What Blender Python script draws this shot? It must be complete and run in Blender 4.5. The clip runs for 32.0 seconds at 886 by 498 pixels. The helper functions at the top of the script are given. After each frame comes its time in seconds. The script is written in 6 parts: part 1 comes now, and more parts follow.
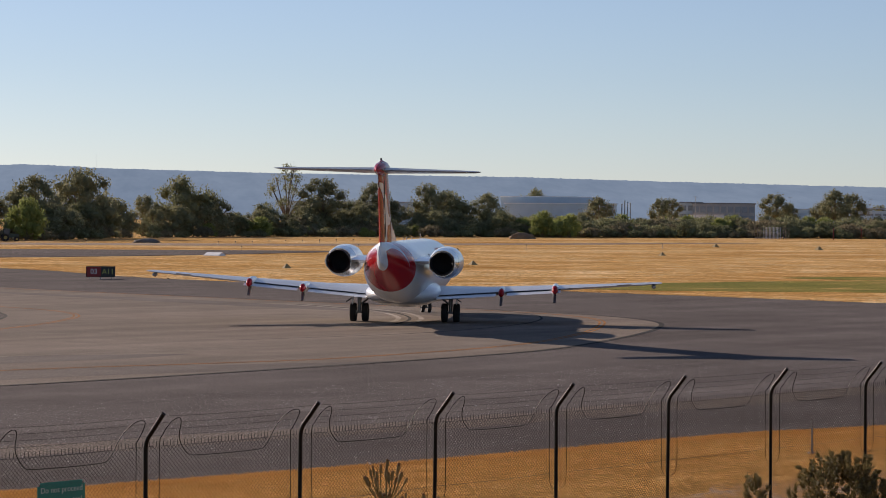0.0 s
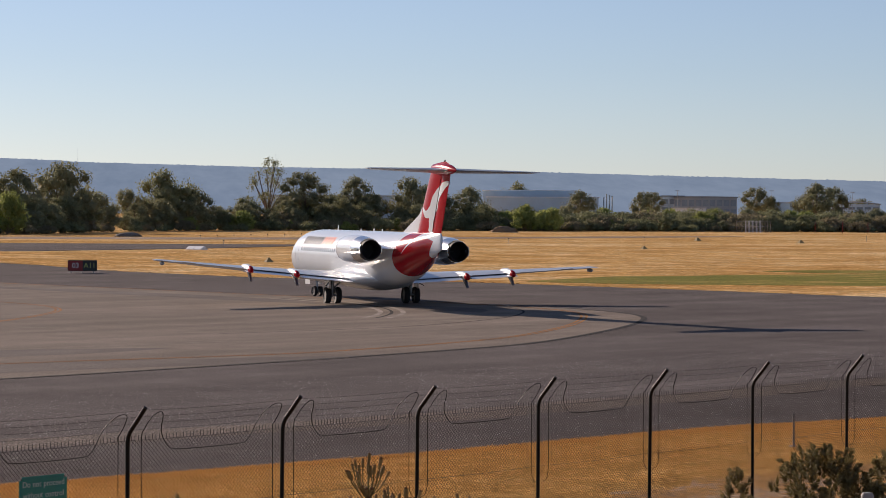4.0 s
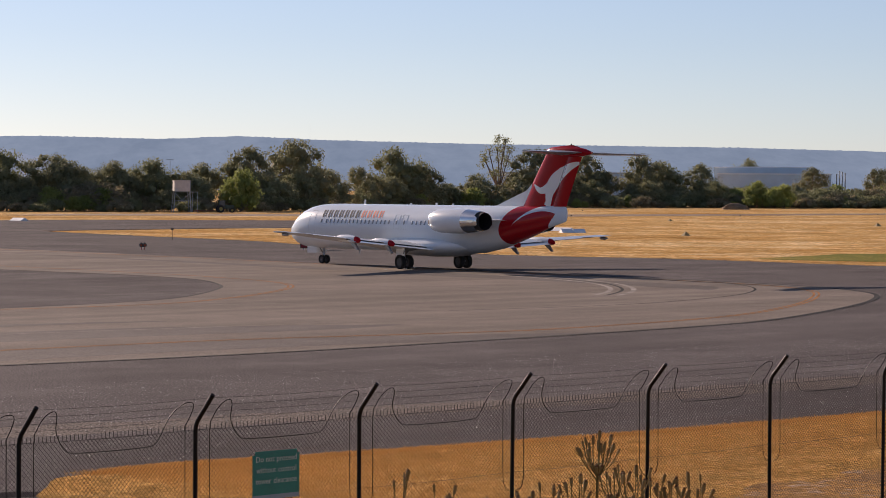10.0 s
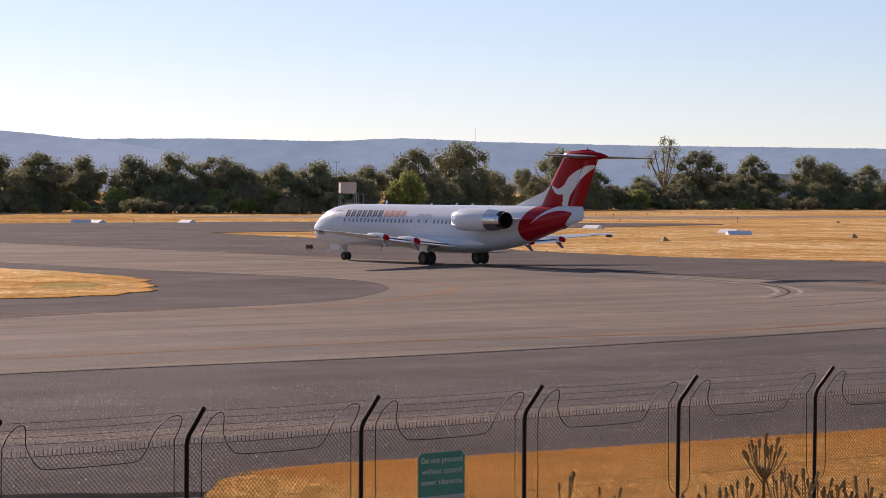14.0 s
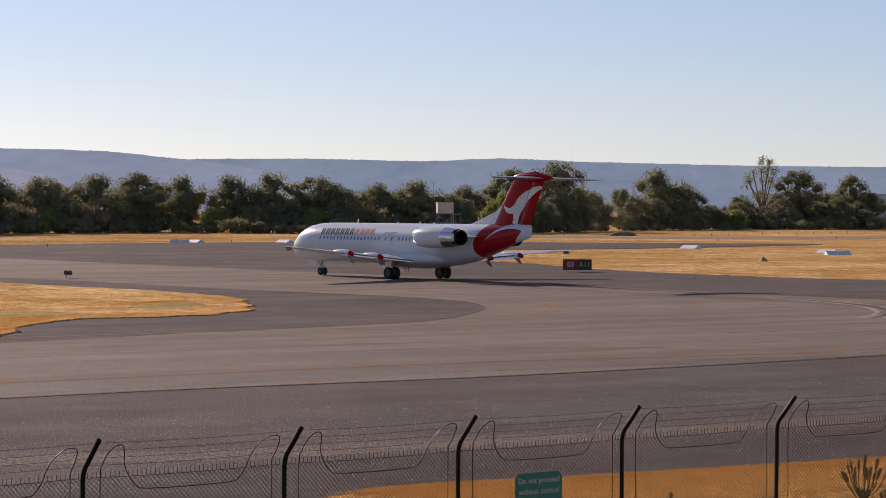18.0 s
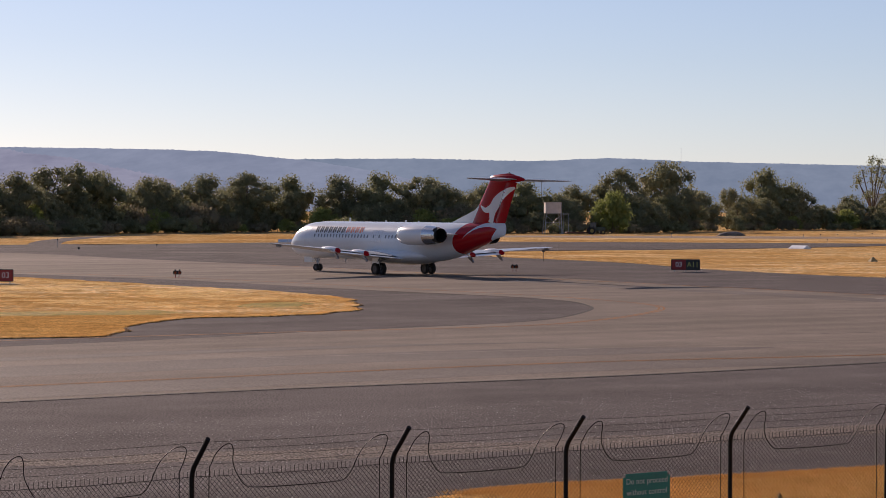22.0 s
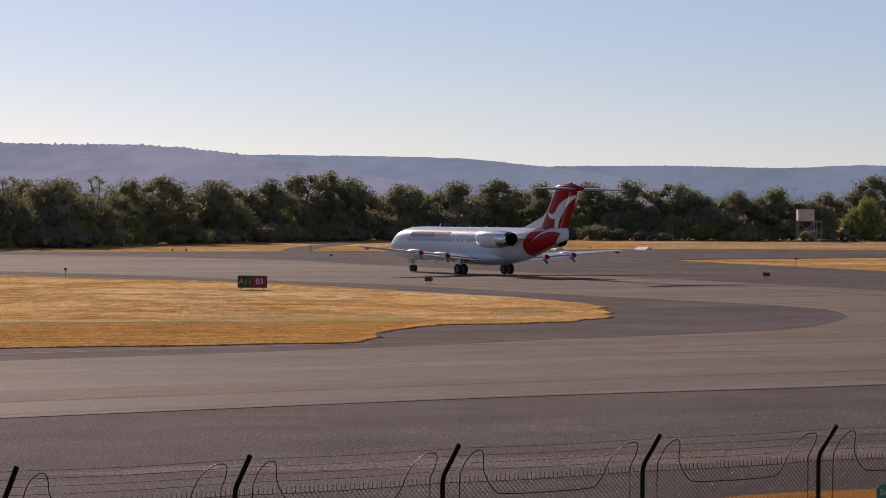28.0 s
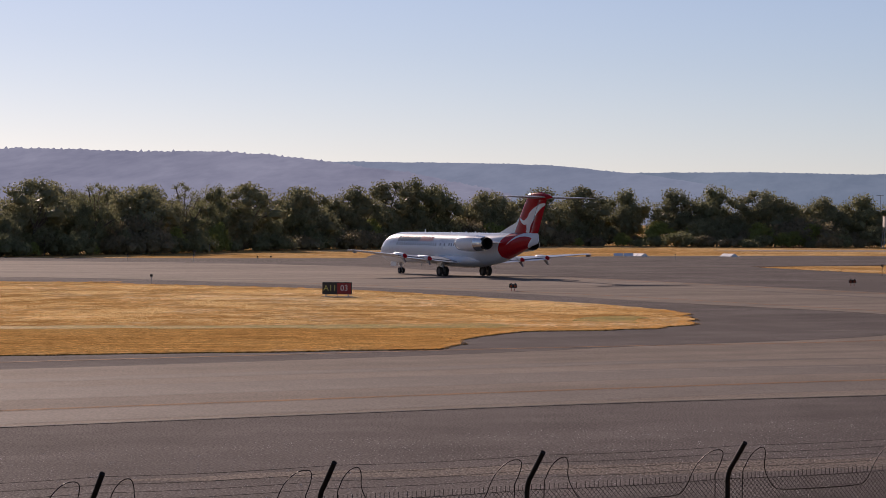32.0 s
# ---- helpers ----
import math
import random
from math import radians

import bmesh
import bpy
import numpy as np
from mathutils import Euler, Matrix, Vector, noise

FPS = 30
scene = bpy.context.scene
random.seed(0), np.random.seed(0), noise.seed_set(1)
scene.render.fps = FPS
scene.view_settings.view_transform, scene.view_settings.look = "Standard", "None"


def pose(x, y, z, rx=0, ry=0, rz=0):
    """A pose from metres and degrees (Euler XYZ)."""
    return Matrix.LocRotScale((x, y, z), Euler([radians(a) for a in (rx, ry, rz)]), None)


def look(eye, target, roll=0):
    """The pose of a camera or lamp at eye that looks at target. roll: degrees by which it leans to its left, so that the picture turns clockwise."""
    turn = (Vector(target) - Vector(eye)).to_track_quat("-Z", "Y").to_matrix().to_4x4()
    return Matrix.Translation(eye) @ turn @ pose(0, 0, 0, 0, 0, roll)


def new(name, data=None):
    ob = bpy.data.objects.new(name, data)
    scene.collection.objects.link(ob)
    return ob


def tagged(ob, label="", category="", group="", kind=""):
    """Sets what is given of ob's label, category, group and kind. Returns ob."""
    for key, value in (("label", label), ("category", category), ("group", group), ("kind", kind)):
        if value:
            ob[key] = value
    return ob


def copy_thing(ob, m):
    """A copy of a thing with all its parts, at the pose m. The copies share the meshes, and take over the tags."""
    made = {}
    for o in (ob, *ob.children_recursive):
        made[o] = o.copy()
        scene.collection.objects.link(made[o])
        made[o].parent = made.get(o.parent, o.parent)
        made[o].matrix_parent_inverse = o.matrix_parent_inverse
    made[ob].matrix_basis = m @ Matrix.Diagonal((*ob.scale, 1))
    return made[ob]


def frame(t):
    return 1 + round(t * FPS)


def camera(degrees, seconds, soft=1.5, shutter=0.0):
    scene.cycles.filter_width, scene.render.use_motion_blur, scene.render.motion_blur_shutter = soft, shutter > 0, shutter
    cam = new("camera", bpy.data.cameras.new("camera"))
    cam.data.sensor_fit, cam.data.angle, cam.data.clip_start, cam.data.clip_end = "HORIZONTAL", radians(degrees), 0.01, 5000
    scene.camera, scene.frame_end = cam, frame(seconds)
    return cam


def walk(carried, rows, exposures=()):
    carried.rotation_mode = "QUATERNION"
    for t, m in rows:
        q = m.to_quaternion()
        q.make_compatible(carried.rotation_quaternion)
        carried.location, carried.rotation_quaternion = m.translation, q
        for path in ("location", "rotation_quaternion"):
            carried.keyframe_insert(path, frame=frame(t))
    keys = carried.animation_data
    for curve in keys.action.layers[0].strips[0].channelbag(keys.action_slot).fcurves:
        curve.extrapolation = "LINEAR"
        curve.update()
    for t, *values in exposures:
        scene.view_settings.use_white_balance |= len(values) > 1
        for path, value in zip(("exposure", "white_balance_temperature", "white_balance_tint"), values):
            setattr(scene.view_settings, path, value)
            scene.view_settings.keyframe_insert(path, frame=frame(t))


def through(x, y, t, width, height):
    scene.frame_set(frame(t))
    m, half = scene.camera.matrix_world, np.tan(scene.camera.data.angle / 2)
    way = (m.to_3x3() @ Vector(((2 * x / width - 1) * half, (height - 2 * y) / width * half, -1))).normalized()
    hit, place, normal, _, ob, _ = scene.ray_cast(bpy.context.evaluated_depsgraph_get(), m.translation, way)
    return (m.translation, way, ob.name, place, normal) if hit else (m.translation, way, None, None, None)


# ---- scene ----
# The camera stands on a raised lookout and pans to the left after the aircraft.
EYE_HEIGHT = 5.757
cam = camera(18.83, 32.0, soft=0.85)
PATH = [
    (0, -7.206, -0.679, 0.353),
    (0.5, -7.456, -0.732, 0.349),
    (1, -7.739, -0.764, 0.341),
    (1.5, -7.948, -0.780, 0.336),
    (2, -8.086, -0.794, 0.332),
    (2.5, -8.099, -0.810, 0.320),
    (4.5, -7.283, -0.809, 0.312),
    (5, -6.953, -0.809, 0.304),
    (5.5, -6.620, -0.814, 0.293),
    (6, -6.270, -0.811, 0.284),
    (6.5, -5.945, -0.826, 0.278),
    (7, -5.560, -0.863, 0.275),
    (7.5, -5.090, -0.916, 0.258),
    (8, -4.538, -0.995, 0.243),
    (8.5, -4.045, -1.061, 0.235),
    (9, -3.546, -1.148, 0.234),
    (9.5, -3.093, -1.239, 0.248),
    (10, -2.658, -1.326, 0.251),
    (10.5, -2.279, -1.348, 0.248),
    (11, -1.852, -1.352, 0.245),
    (11.5, -1.464, -1.344, 0.247),
    (12, -0.961, -1.360, 0.241),
    (12.5, -0.515, -1.383, 0.230),
    (13, 0.000, -1.375, 0.212),
    (13.5, 0.432, -1.339, 0.209),
    (14, 0.887, -1.299, 0.202),
    (14.5, 1.261, -1.249, 0.196),
    (15, 1.632, -1.174, 0.196),
    (15.5, 1.958, -1.093, 0.199),
    (17.5, 2.856, -0.921, 0.199),
    (18, 2.974, -0.877, 0.199),
    (18.5, 3.140, -0.840, 0.201),
    (19, 3.399, -0.820, 0.199),
    (19.5, 3.676, -0.838, 0.204),
    (20, 3.990, -0.847, 0.207),
    (20.5, 4.301, -0.862, 0.204),
    (21, 4.636, -0.868, 0.206),
    (21.5, 4.936, -0.872, 0.206),
    (22, 5.285, -0.888, 0.201),
    (22.5, 5.670, -0.899, 0.221),
    (23, 6.130, -0.919, 0.229),
    (23.5, 6.589, -0.912, 0.239),
    (24, 7.100, -0.905, 0.244),
    (24.5, 7.538, -0.890, 0.248),
    (25, 7.970, -0.864, 0.265),
    (25.5, 8.364, -0.838, 0.261),
    (27.5, 10.174, -0.750, 0.259),
    (28, 10.658, -0.754, 0.243),
    (28.5, 11.075, -0.764, 0.225),
    (29, 11.465, -0.779, 0.225),
    (29.5, 11.730, -0.793, 0.226),
    (30, 11.935, -0.786, 0.226),
    (30.5, 12.095, -0.758, 0.228),
    (31, 12.241, -0.675, 0.224),
    (31.5, 12.361, -0.625, 0.230),
    (32, 12.470, -0.618, 0.241),
]


def aim(pan, tilt, lean):
    a, b = radians(pan), radians(tilt)
    eye = Vector((0, 0, EYE_HEIGHT))
    return look(eye, eye + Vector((-math.sin(a) * math.cos(b), math.cos(a) * math.cos(b), math.sin(b))), lean)


EXPOSURES = [(0.0, 0.40, 5880, 17), (4.0, 0.42, 5900, 18), (6.0, 0.42, 5960, 20), (9.0, 0.43, 6000, 22), (10.0, 0.52, 6010, 22), (11.0, 0.71, 6030, 23), (13.0, 0.72, 6020, 24), (14.3, 0.68, 6020, 24), (15.2, 0.38, 5970, 23), (19.0, 0.40, 6010, 24), (25.0, 0.28, 6010, 24), (28.0, 0.15, 6010, 24), (32.0, 0.13, 6010, 25)]
walk(cam, [(t, aim(*turn)) for t, *turn in PATH], EXPOSURES)

# ---- light: low sun ahead and to the left, clear sky ----
SUN_AZ, SUN_EL = 30.0, 17.6
sun_way = Vector((-math.sin(radians(SUN_AZ)) * math.cos(radians(SUN_EL)), math.cos(radians(SUN_AZ)) * math.cos(radians(SUN_EL)), math.sin(radians(SUN_EL))))
sun_data = bpy.data.lights.new("sun", "SUN")
sun_data.energy, sun_data.angle, sun_data.color = 5.0, radians(0.53), (1.0, 0.80, 0.58)
sun = new("sun", sun_data)
sun.matrix_world = look(sun_way * 100, (0, 0, 0))
world = bpy.data.worlds.new("sky")
scene.world = world
world.use_nodes = True
sky = world.node_tree.nodes.new("ShaderNodeTexSky")
sky.sky_type, sky.sun_disc = "NISHITA", False
sky.sun_elevation, sky.sun_rotation = radians(SUN_EL), radians(-SUN_AZ)
sky.air_density, sky.dust_density, sky.ozone_density = 0.8, 0.10, 2.2
world.node_tree.nodes["Background"].inputs[1].default_value = 0.057
pale = world.node_tree.nodes.new("ShaderNodeHueSaturation")
pale.inputs["Saturation"].default_value = 0.80
tint = world.node_tree.nodes.new("ShaderNodeVectorMath")
tint.operation = "MULTIPLY"
tint.inputs[1].default_value = (0.99, 0.992, 1.022)
world.node_tree.links.new(sky.outputs[0], pale.inputs["Color"])
world.node_tree.links.new(pale.outputs[0], tint.inputs[0])
world.node_tree.links.new(tint.outputs[0], world.node_tree.nodes["Background"].inputs[0])


# ---- materials ----
def material(name, rough=0.6, metal=0.0):
    m = bpy.data.materials.new(name)
    m.use_nodes = True
    shader = m.node_tree.nodes["Principled BSDF"]
    shader.inputs["Roughness"].default_value, shader.inputs["Metallic"].default_value = rough, metal
    return m, m.node_tree.nodes, m.node_tree.links, shader


def paint(name, colour, rough=0.45, metal=0.0, vary=0.12, size=1.5, bump=0.0, fine=14.0, coat=0.0, spec=0.5):
    """A surface of one colour with soft stains and fine grain."""
    m, nodes, links, shader = material(name, rough, metal)
    at = nodes.new("ShaderNodeTexCoord")
    big, small = nodes.new("ShaderNodeTexNoise"), nodes.new("ShaderNodeTexNoise")
    big.inputs["Scale"].default_value, small.inputs["Scale"].default_value = 1 / size, fine
    big.inputs["Detail"].default_value, small.inputs["Detail"].default_value = 4, 2
    for tex in (big, small):
        links.new(at.outputs["Object"], tex.inputs["Vector"])
    mean = nodes.new("ShaderNodeMath")
    mean.operation = "MULTIPLY_ADD"
    mean.inputs[1].default_value = 0.4
    links.new(small.outputs[0], mean.inputs[0])
    links.new(big.outputs[0], mean.inputs[2])
    ramp = nodes.new("ShaderNodeValToRGB")
    ramp.color_ramp.elements[0].position, ramp.color_ramp.elements[1].position = 0.45, 0.95
    ramp.color_ramp.elements[0].color = (*[c * (1 - vary) for c in colour], 1)
    ramp.color_ramp.elements[1].color = (*[min(1, c * (1 + vary)) for c in colour], 1)
    links.new(mean.outputs[0], ramp.inputs[0])
    links.new(ramp.outputs[0], shader.inputs["Base Color"])
    if bump:
        node = nodes.new("ShaderNodeBump")
        node.inputs["Strength"].default_value, node.inputs["Distance"].default_value = 1.0, bump
        links.new(small.outputs[0], node.inputs["Height"])
        links.new(node.outputs[0], shader.inputs["Normal"])
    if coat:
        shader.inputs["Coat Weight"].default_value = coat
    shader.inputs["Specular IOR Level"].default_value = spec
    return m


def ground_mat(name, stops, scales, rough, stretch=(1, 1, 1), grain=0.0, grain_scale=30.0, bump=0.0, spec=0.3, turn=0.0, sweep=1.0, streak=None):
    """Ground in real size: two noises drive a colour ramp; speckle adds stones or straw."""
    m, nodes, links, shader = material(name, rough)
    shader.inputs["Specular IOR Level"].default_value = spec
    at = nodes.new("ShaderNodeNewGeometry")
    mapping = nodes.new("ShaderNodeMapping")
    mapping.inputs["Scale"].default_value = stretch
    mapping.inputs["Rotation"].default_value = (0, 0, radians(turn))
    links.new(at.outputs["Position"], mapping.inputs[0])
    total = None
    for k, s in enumerate(scales):
        tex = nodes.new("ShaderNodeTexNoise")
        tex.inputs["Scale"].default_value, tex.inputs["Detail"].default_value = s, 5
        links.new(mapping.outputs[0], tex.inputs["Vector"])
        if total is None:
            total = tex.outputs[0]
        else:
            mix = nodes.new("ShaderNodeMath")
            mix.operation = "ADD"
            links.new(total, mix.inputs[0])
            links.new(tex.outputs[0], mix.inputs[1])
            total = mix.outputs[0]
    mean = nodes.new("ShaderNodeMath")
    mean.operation = "DIVIDE"
    mean.inputs[1].default_value = len(scales)
    links.new(total, mean.inputs[0])
    ramp = nodes.new("ShaderNodeValToRGB")
    while len(ramp.color_ramp.elements) < len(stops):
        ramp.color_ramp.elements.new(0.5)
    for e, (p, c) in zip(ramp.color_ramp.elements, stops):
        e.position, e.color = p, (*c, 1)
    links.new(mean.outputs[0], ramp.inputs[0])
    colour = ramp.outputs[0]
    speck = nodes.new("ShaderNodeTexNoise")
    speck.inputs["Scale"].default_value, speck.inputs["Detail"].default_value = grain_scale, 3
    swept = nodes.new("ShaderNodeMapping")
    swept.inputs["Scale"].default_value = (1, sweep, 1)
    links.new(at.outputs["Position"], swept.inputs[0])
    links.new(swept.outputs[0], speck.inputs["Vector"])
    if grain:
        span = nodes.new("ShaderNodeMapRange")
        span.inputs["From Min"].default_value, span.inputs["From Max"].default_value = 0.38, 0.62
        span.inputs["To Min"].default_value, span.inputs["To Max"].default_value = 1 - grain, 1 + grain
        links.new(speck.outputs[0], span.inputs[0])
        mult = nodes.new("ShaderNodeVectorMath")
        mult.operation = "MULTIPLY"
        links.new(colour, mult.inputs[0])
        links.new(span.outputs[0], mult.inputs[1])
        colour = mult.outputs[0]
    for way, along, across, amount in streak or ():
        lay = nodes.new("ShaderNodeMapping")
        lay.vector_type = "TEXTURE"
        lay.inputs["Rotation"].default_value, lay.inputs["Scale"].default_value = (0, 0, radians(way)), (along, across, 1)
        links.new(at.outputs["Position"], lay.inputs[0])
        tex, span, mult = nodes.new("ShaderNodeTexNoise"), nodes.new("ShaderNodeMapRange"), nodes.new("ShaderNodeVectorMath")
        tex.inputs["Scale"].default_value, tex.inputs["Detail"].default_value = 1.0, 4
        links.new(lay.outputs[0], tex.inputs["Vector"])
        span.inputs["From Min"].default_value, span.inputs["From Max"].default_value = 0.35, 0.65
        span.inputs["To Min"].default_value, span.inputs["To Max"].default_value = 1 - amount, 1 + amount
        links.new(tex.outputs[0], span.inputs[0])
        mult.operation = "MULTIPLY"
        links.new(colour, mult.inputs[0])
        links.new(span.outputs[0], mult.inputs[1])
        colour = mult.outputs[0]
    links.new(colour, shader.inputs["Base Color"])
    if bump:
        node = nodes.new("ShaderNodeBump")
        node.inputs["Strength"].default_value, node.inputs["Distance"].default_value = 1.0, bump
        links.new(speck.outputs[0], node.inputs["Height"])
        links.new(node.outputs[0], shader.inputs["Normal"])
    return m


def leaf_mat(name, dark, light, through=0.3):
    """Foliage: each leaf clump takes its own shade; light shines through a little."""
    m, nodes, links, shader = material(name, 0.6)
    shader.inputs["Specular IOR Level"].default_value = 0.04
    geo, info = nodes.new("ShaderNodeNewGeometry"), nodes.new("ShaderNodeObjectInfo")
    add = nodes.new("ShaderNodeMath")
    add.operation = "MULTIPLY_ADD"
    add.inputs[1].default_value = 0.5
    half = nodes.new("ShaderNodeMath")
    half.operation = "MULTIPLY"
    half.inputs[1].default_value = 0.5
    links.new(info.outputs["Random"], half.inputs[0])
    links.new(geo.outputs["Random Per Island"], add.inputs[0])
    links.new(half.outputs[0], add.inputs[2])
    ramp = nodes.new("ShaderNodeValToRGB")
    ramp.color_ramp.elements[0].color, ramp.color_ramp.elements[1].color = (*dark, 1), (*light, 1)
    links.new(add.outputs[0], ramp.inputs[0])
    links.new(ramp.outputs[0], shader.inputs["Base Color"])
    glow = nodes.new("ShaderNodeBsdfTranslucent")
    links.new(ramp.outputs[0], glow.inputs[0])
    mix = nodes.new("ShaderNodeMixShader")
    mix.inputs[0].default_value = through
    links.new(shader.outputs[0], mix.inputs[1])
    links.new(glow.outputs[0], mix.inputs[2])
    links.new(mix.outputs[0], nodes["Material Output"].inputs[0])
    return m


ASPHALT = ground_mat("asphalt", [(0.3, (0.122, 0.107, 0.100)), (0.7, (0.173, 0.153, 0.144))], (0.05, 0.6), 0.95, grain=0.55, grain_scale=18.0, bump=0.002, spec=0.007, sweep=0.55, streak=((43, 60, 3.0, 0.1), (0, 7, 7, 0.12)))
TAXIWAY = ground_mat("worn_taxiway", [(0.3, (0.190, 0.159, 0.131)), (0.7, (0.283, 0.239, 0.198))], (0.04, 0.4), 0.9, spec=0.013, grain=0.2, grain_scale=14.0, sweep=0.3, streak=((43, 90, 4.0, 0.15),))
TRACKS = ground_mat("rubber_stained_taxiway", [(0.3, (0.135, 0.115, 0.101)), (0.7, (0.195, 0.168, 0.147))], (0.05, 0.5), 0.88, spec=0.03, grain=0.2, grain_scale=14.0, sweep=0.3, streak=((43, 90, 4.0, 0.12),))
STRAW = ground_mat("dry_grass", [(0.42, (0.38, 0.20, 0.062)), (0.47, (0.53, 0.31, 0.108)), (0.52, (0.61, 0.385, 0.155)), (0.58, (0.84, 0.65, 0.38))], (0.03, 0.22, 1.3, 4.0), 0.9, stretch=(0.8, 1, 1), turn=-20, grain=0.3, grain_scale=5.0, bump=0.03, spec=0.0, streak=((20, 9, 24.0, 0.10), (10, 1.2, 5.0, 0.16), (-8, 0.5, 2.0, 0.16)))
NEAR_STRAW = ground_mat("near_dry_grass", [(0.34, (0.33, 0.175, 0.058)), (0.45, (0.50, 0.275, 0.084)), (0.55, (0.56, 0.325, 0.105)), (0.68, (0.64, 0.43, 0.18))], (0.15, 0.9, 3.0), 0.9, stretch=(0.5, 1, 1), grain=0.4, grain_scale=12.0, bump=0.04, spec=0.0, streak=((30, 4, 1.2, 0.16), (0, 0.5, 1.4, 0.18), (0, 0.09, 0.4, 0.32)))
GREEN = ground_mat("green_grass", [(0.42, (0.24, 0.190, 0.026)), (0.50, (0.39, 0.275, 0.058)), (0.60, (0.50, 0.29, 0.085))], (0.12, 0.9), 0.9, grain=0.35, grain_scale=6.0, spec=0.02)
FIELD_GREEN = ground_mat("field_green_grass", [(0.44, (0.165, 0.165, 0.030)), (0.55, (0.26, 0.22, 0.048)), (0.62, (0.50, 0.31, 0.10))], (0.06, 0.5), 0.9, stretch=(0.5, 1, 1), grain=0.35, grain_scale=5.0, spec=0.02)
EARTH = ground_mat("bare_earth", [(0.3, (0.16, 0.11, 0.07)), (0.7, (0.30, 0.21, 0.13))], (0.08, 0.7), 0.95, grain=0.3, grain_scale=5.0, spec=0.1)
SEALANT = paint("bitumen_seal", (0.02, 0.019, 0.019), 0.9, spec=0.1)
LINE_YELLOW = paint("worn_orange_line", (0.34, 0.15, 0.04), 0.9, spec=0.08, vary=0.45, size=3.0)
LINE_PALE = paint("pale_saw_cut", (0.33, 0.29, 0.25), 0.9, spec=0.05, vary=0.4, size=2.0)
WHITE = paint("white_paint", (0.79, 0.82, 0.84), 0.2, vary=0.05, size=3.0, coat=0.25)
RED = paint("red_paint", (0.38, 0.006, 0.012), 0.2, vary=0.08, size=3.0, spec=0.10)
# tailplane grey is darkened to carry the shade of its underside
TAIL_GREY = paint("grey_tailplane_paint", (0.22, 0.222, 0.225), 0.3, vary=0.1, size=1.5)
GREY_WING = paint("grey_wing_paint", (0.50, 0.52, 0.54), 0.26, vary=0.08, size=2.0)
DARK_GAP = paint("dark_gap", (0.03, 0.03, 0.035), 0.7)
STEEL = paint("polished_metal", (0.62, 0.62, 0.62), 0.22, metal=1.0, vary=0.1, size=0.6)
DULL_STEEL = paint("dull_metal", (0.32, 0.32, 0.33), 0.45, metal=0.8, vary=0.2, size=0.4)
RIM_GREY = paint("dark_grey_rim", (0.07, 0.07, 0.072), 0.6, metal=0.3, size=0.2)
SOOT = paint("sooty_metal", (0.012, 0.011, 0.011), 0.75)
RUBBER = paint("tyre_rubber", (0.013, 0.013, 0.014), 0.8, size=0.3)
PANE = paint("dark_cabin_pane", (0.05, 0.065, 0.085), 0.12)
CABIN = paint("grey_cabin_pane", (0.20, 0.225, 0.26), 0.25)
LETTER_DARK = paint("charcoal_lettering", (0.04, 0.045, 0.055), 0.85)
LETTER_ORANGE = paint("orange_red_lettering", (0.80, 0.25, 0.15), 0.8)
BLACK = paint("black_coated_steel", (0.007, 0.006, 0.0055), 0.55, size=0.4, spec=0.2)
WIRE = paint("dark_wire", (0.018, 0.014, 0.011), 0.5, size=0.5)
GALV = paint("galvanised_steel", (0.36, 0.37, 0.37), 0.5, metal=0.6, size=0.5)
SIGN_GREEN = paint("green_sign_face", (0.006, 0.18, 0.15), 0.4, size=0.4)
SIGN_TEXT = paint("pale_sign_text", (0.42, 0.55, 0.50), 0.5)
SIGN_RED = paint("red_sign_face", (0.24, 0.010, 0.012), 0.4, size=0.6)
SIGN_BLACK = paint("black_sign_face", (0.018, 0.018, 0.015), 0.4, size=0.6)
TEXT_WHITE = paint("white_sign_text", (0.75, 0.72, 0.70), 0.5)
TEXT_YELLOW = paint("yellow_sign_text", (0.42, 0.42, 0.10), 0.5)
BARK = paint("grey_bark", (0.16, 0.125, 0.095), 0.9, vary=0.35, size=0.8, bump=0.02)
CREAM = paint("cream_tank_steel", (0.58, 0.52, 0.46), 0.5, size=1.0)
LAMP_AMBER = paint("amber_lamp_glass", (0.42, 0.08, 0.02), 0.3)
LEAVES = [leaf_mat("gum_leaves", (0.188, 0.190, 0.108), (0.305, 0.302, 0.165), 0.36), leaf_mat("olive_leaves", (0.172, 0.182, 0.098), (0.285, 0.288, 0.148), 0.36),
          leaf_mat("bright_leaves", (0.195, 0.225, 0.068), (0.37, 0.40, 0.125), 0.42), leaf_mat("grey_scrub_leaves", (0.190, 0.164, 0.104), (0.32, 0.278, 0.165), 0.36)]
STALK_HEAD = leaf_mat("banksia_heads", (0.15, 0.105, 0.045), (0.34, 0.26, 0.12), 0.15)
SHRUB_LEAF = leaf_mat("shrub_leaves", (0.095, 0.080, 0.032), (0.33, 0.262, 0.12), 0.28)


# ---- building helpers ----
def mesh_of(name, bm, *mats, smooth=None):
    me = bpy.data.meshes.new(name)
    bm.normal_update()
    bm.to_mesh(me)
    bm.free()
    for m in mats:
        me.materials.append(m)
    if smooth is not None:
        me.shade_smooth()
        me.set_sharp_from_angle(angle=radians(smooth))
    return me


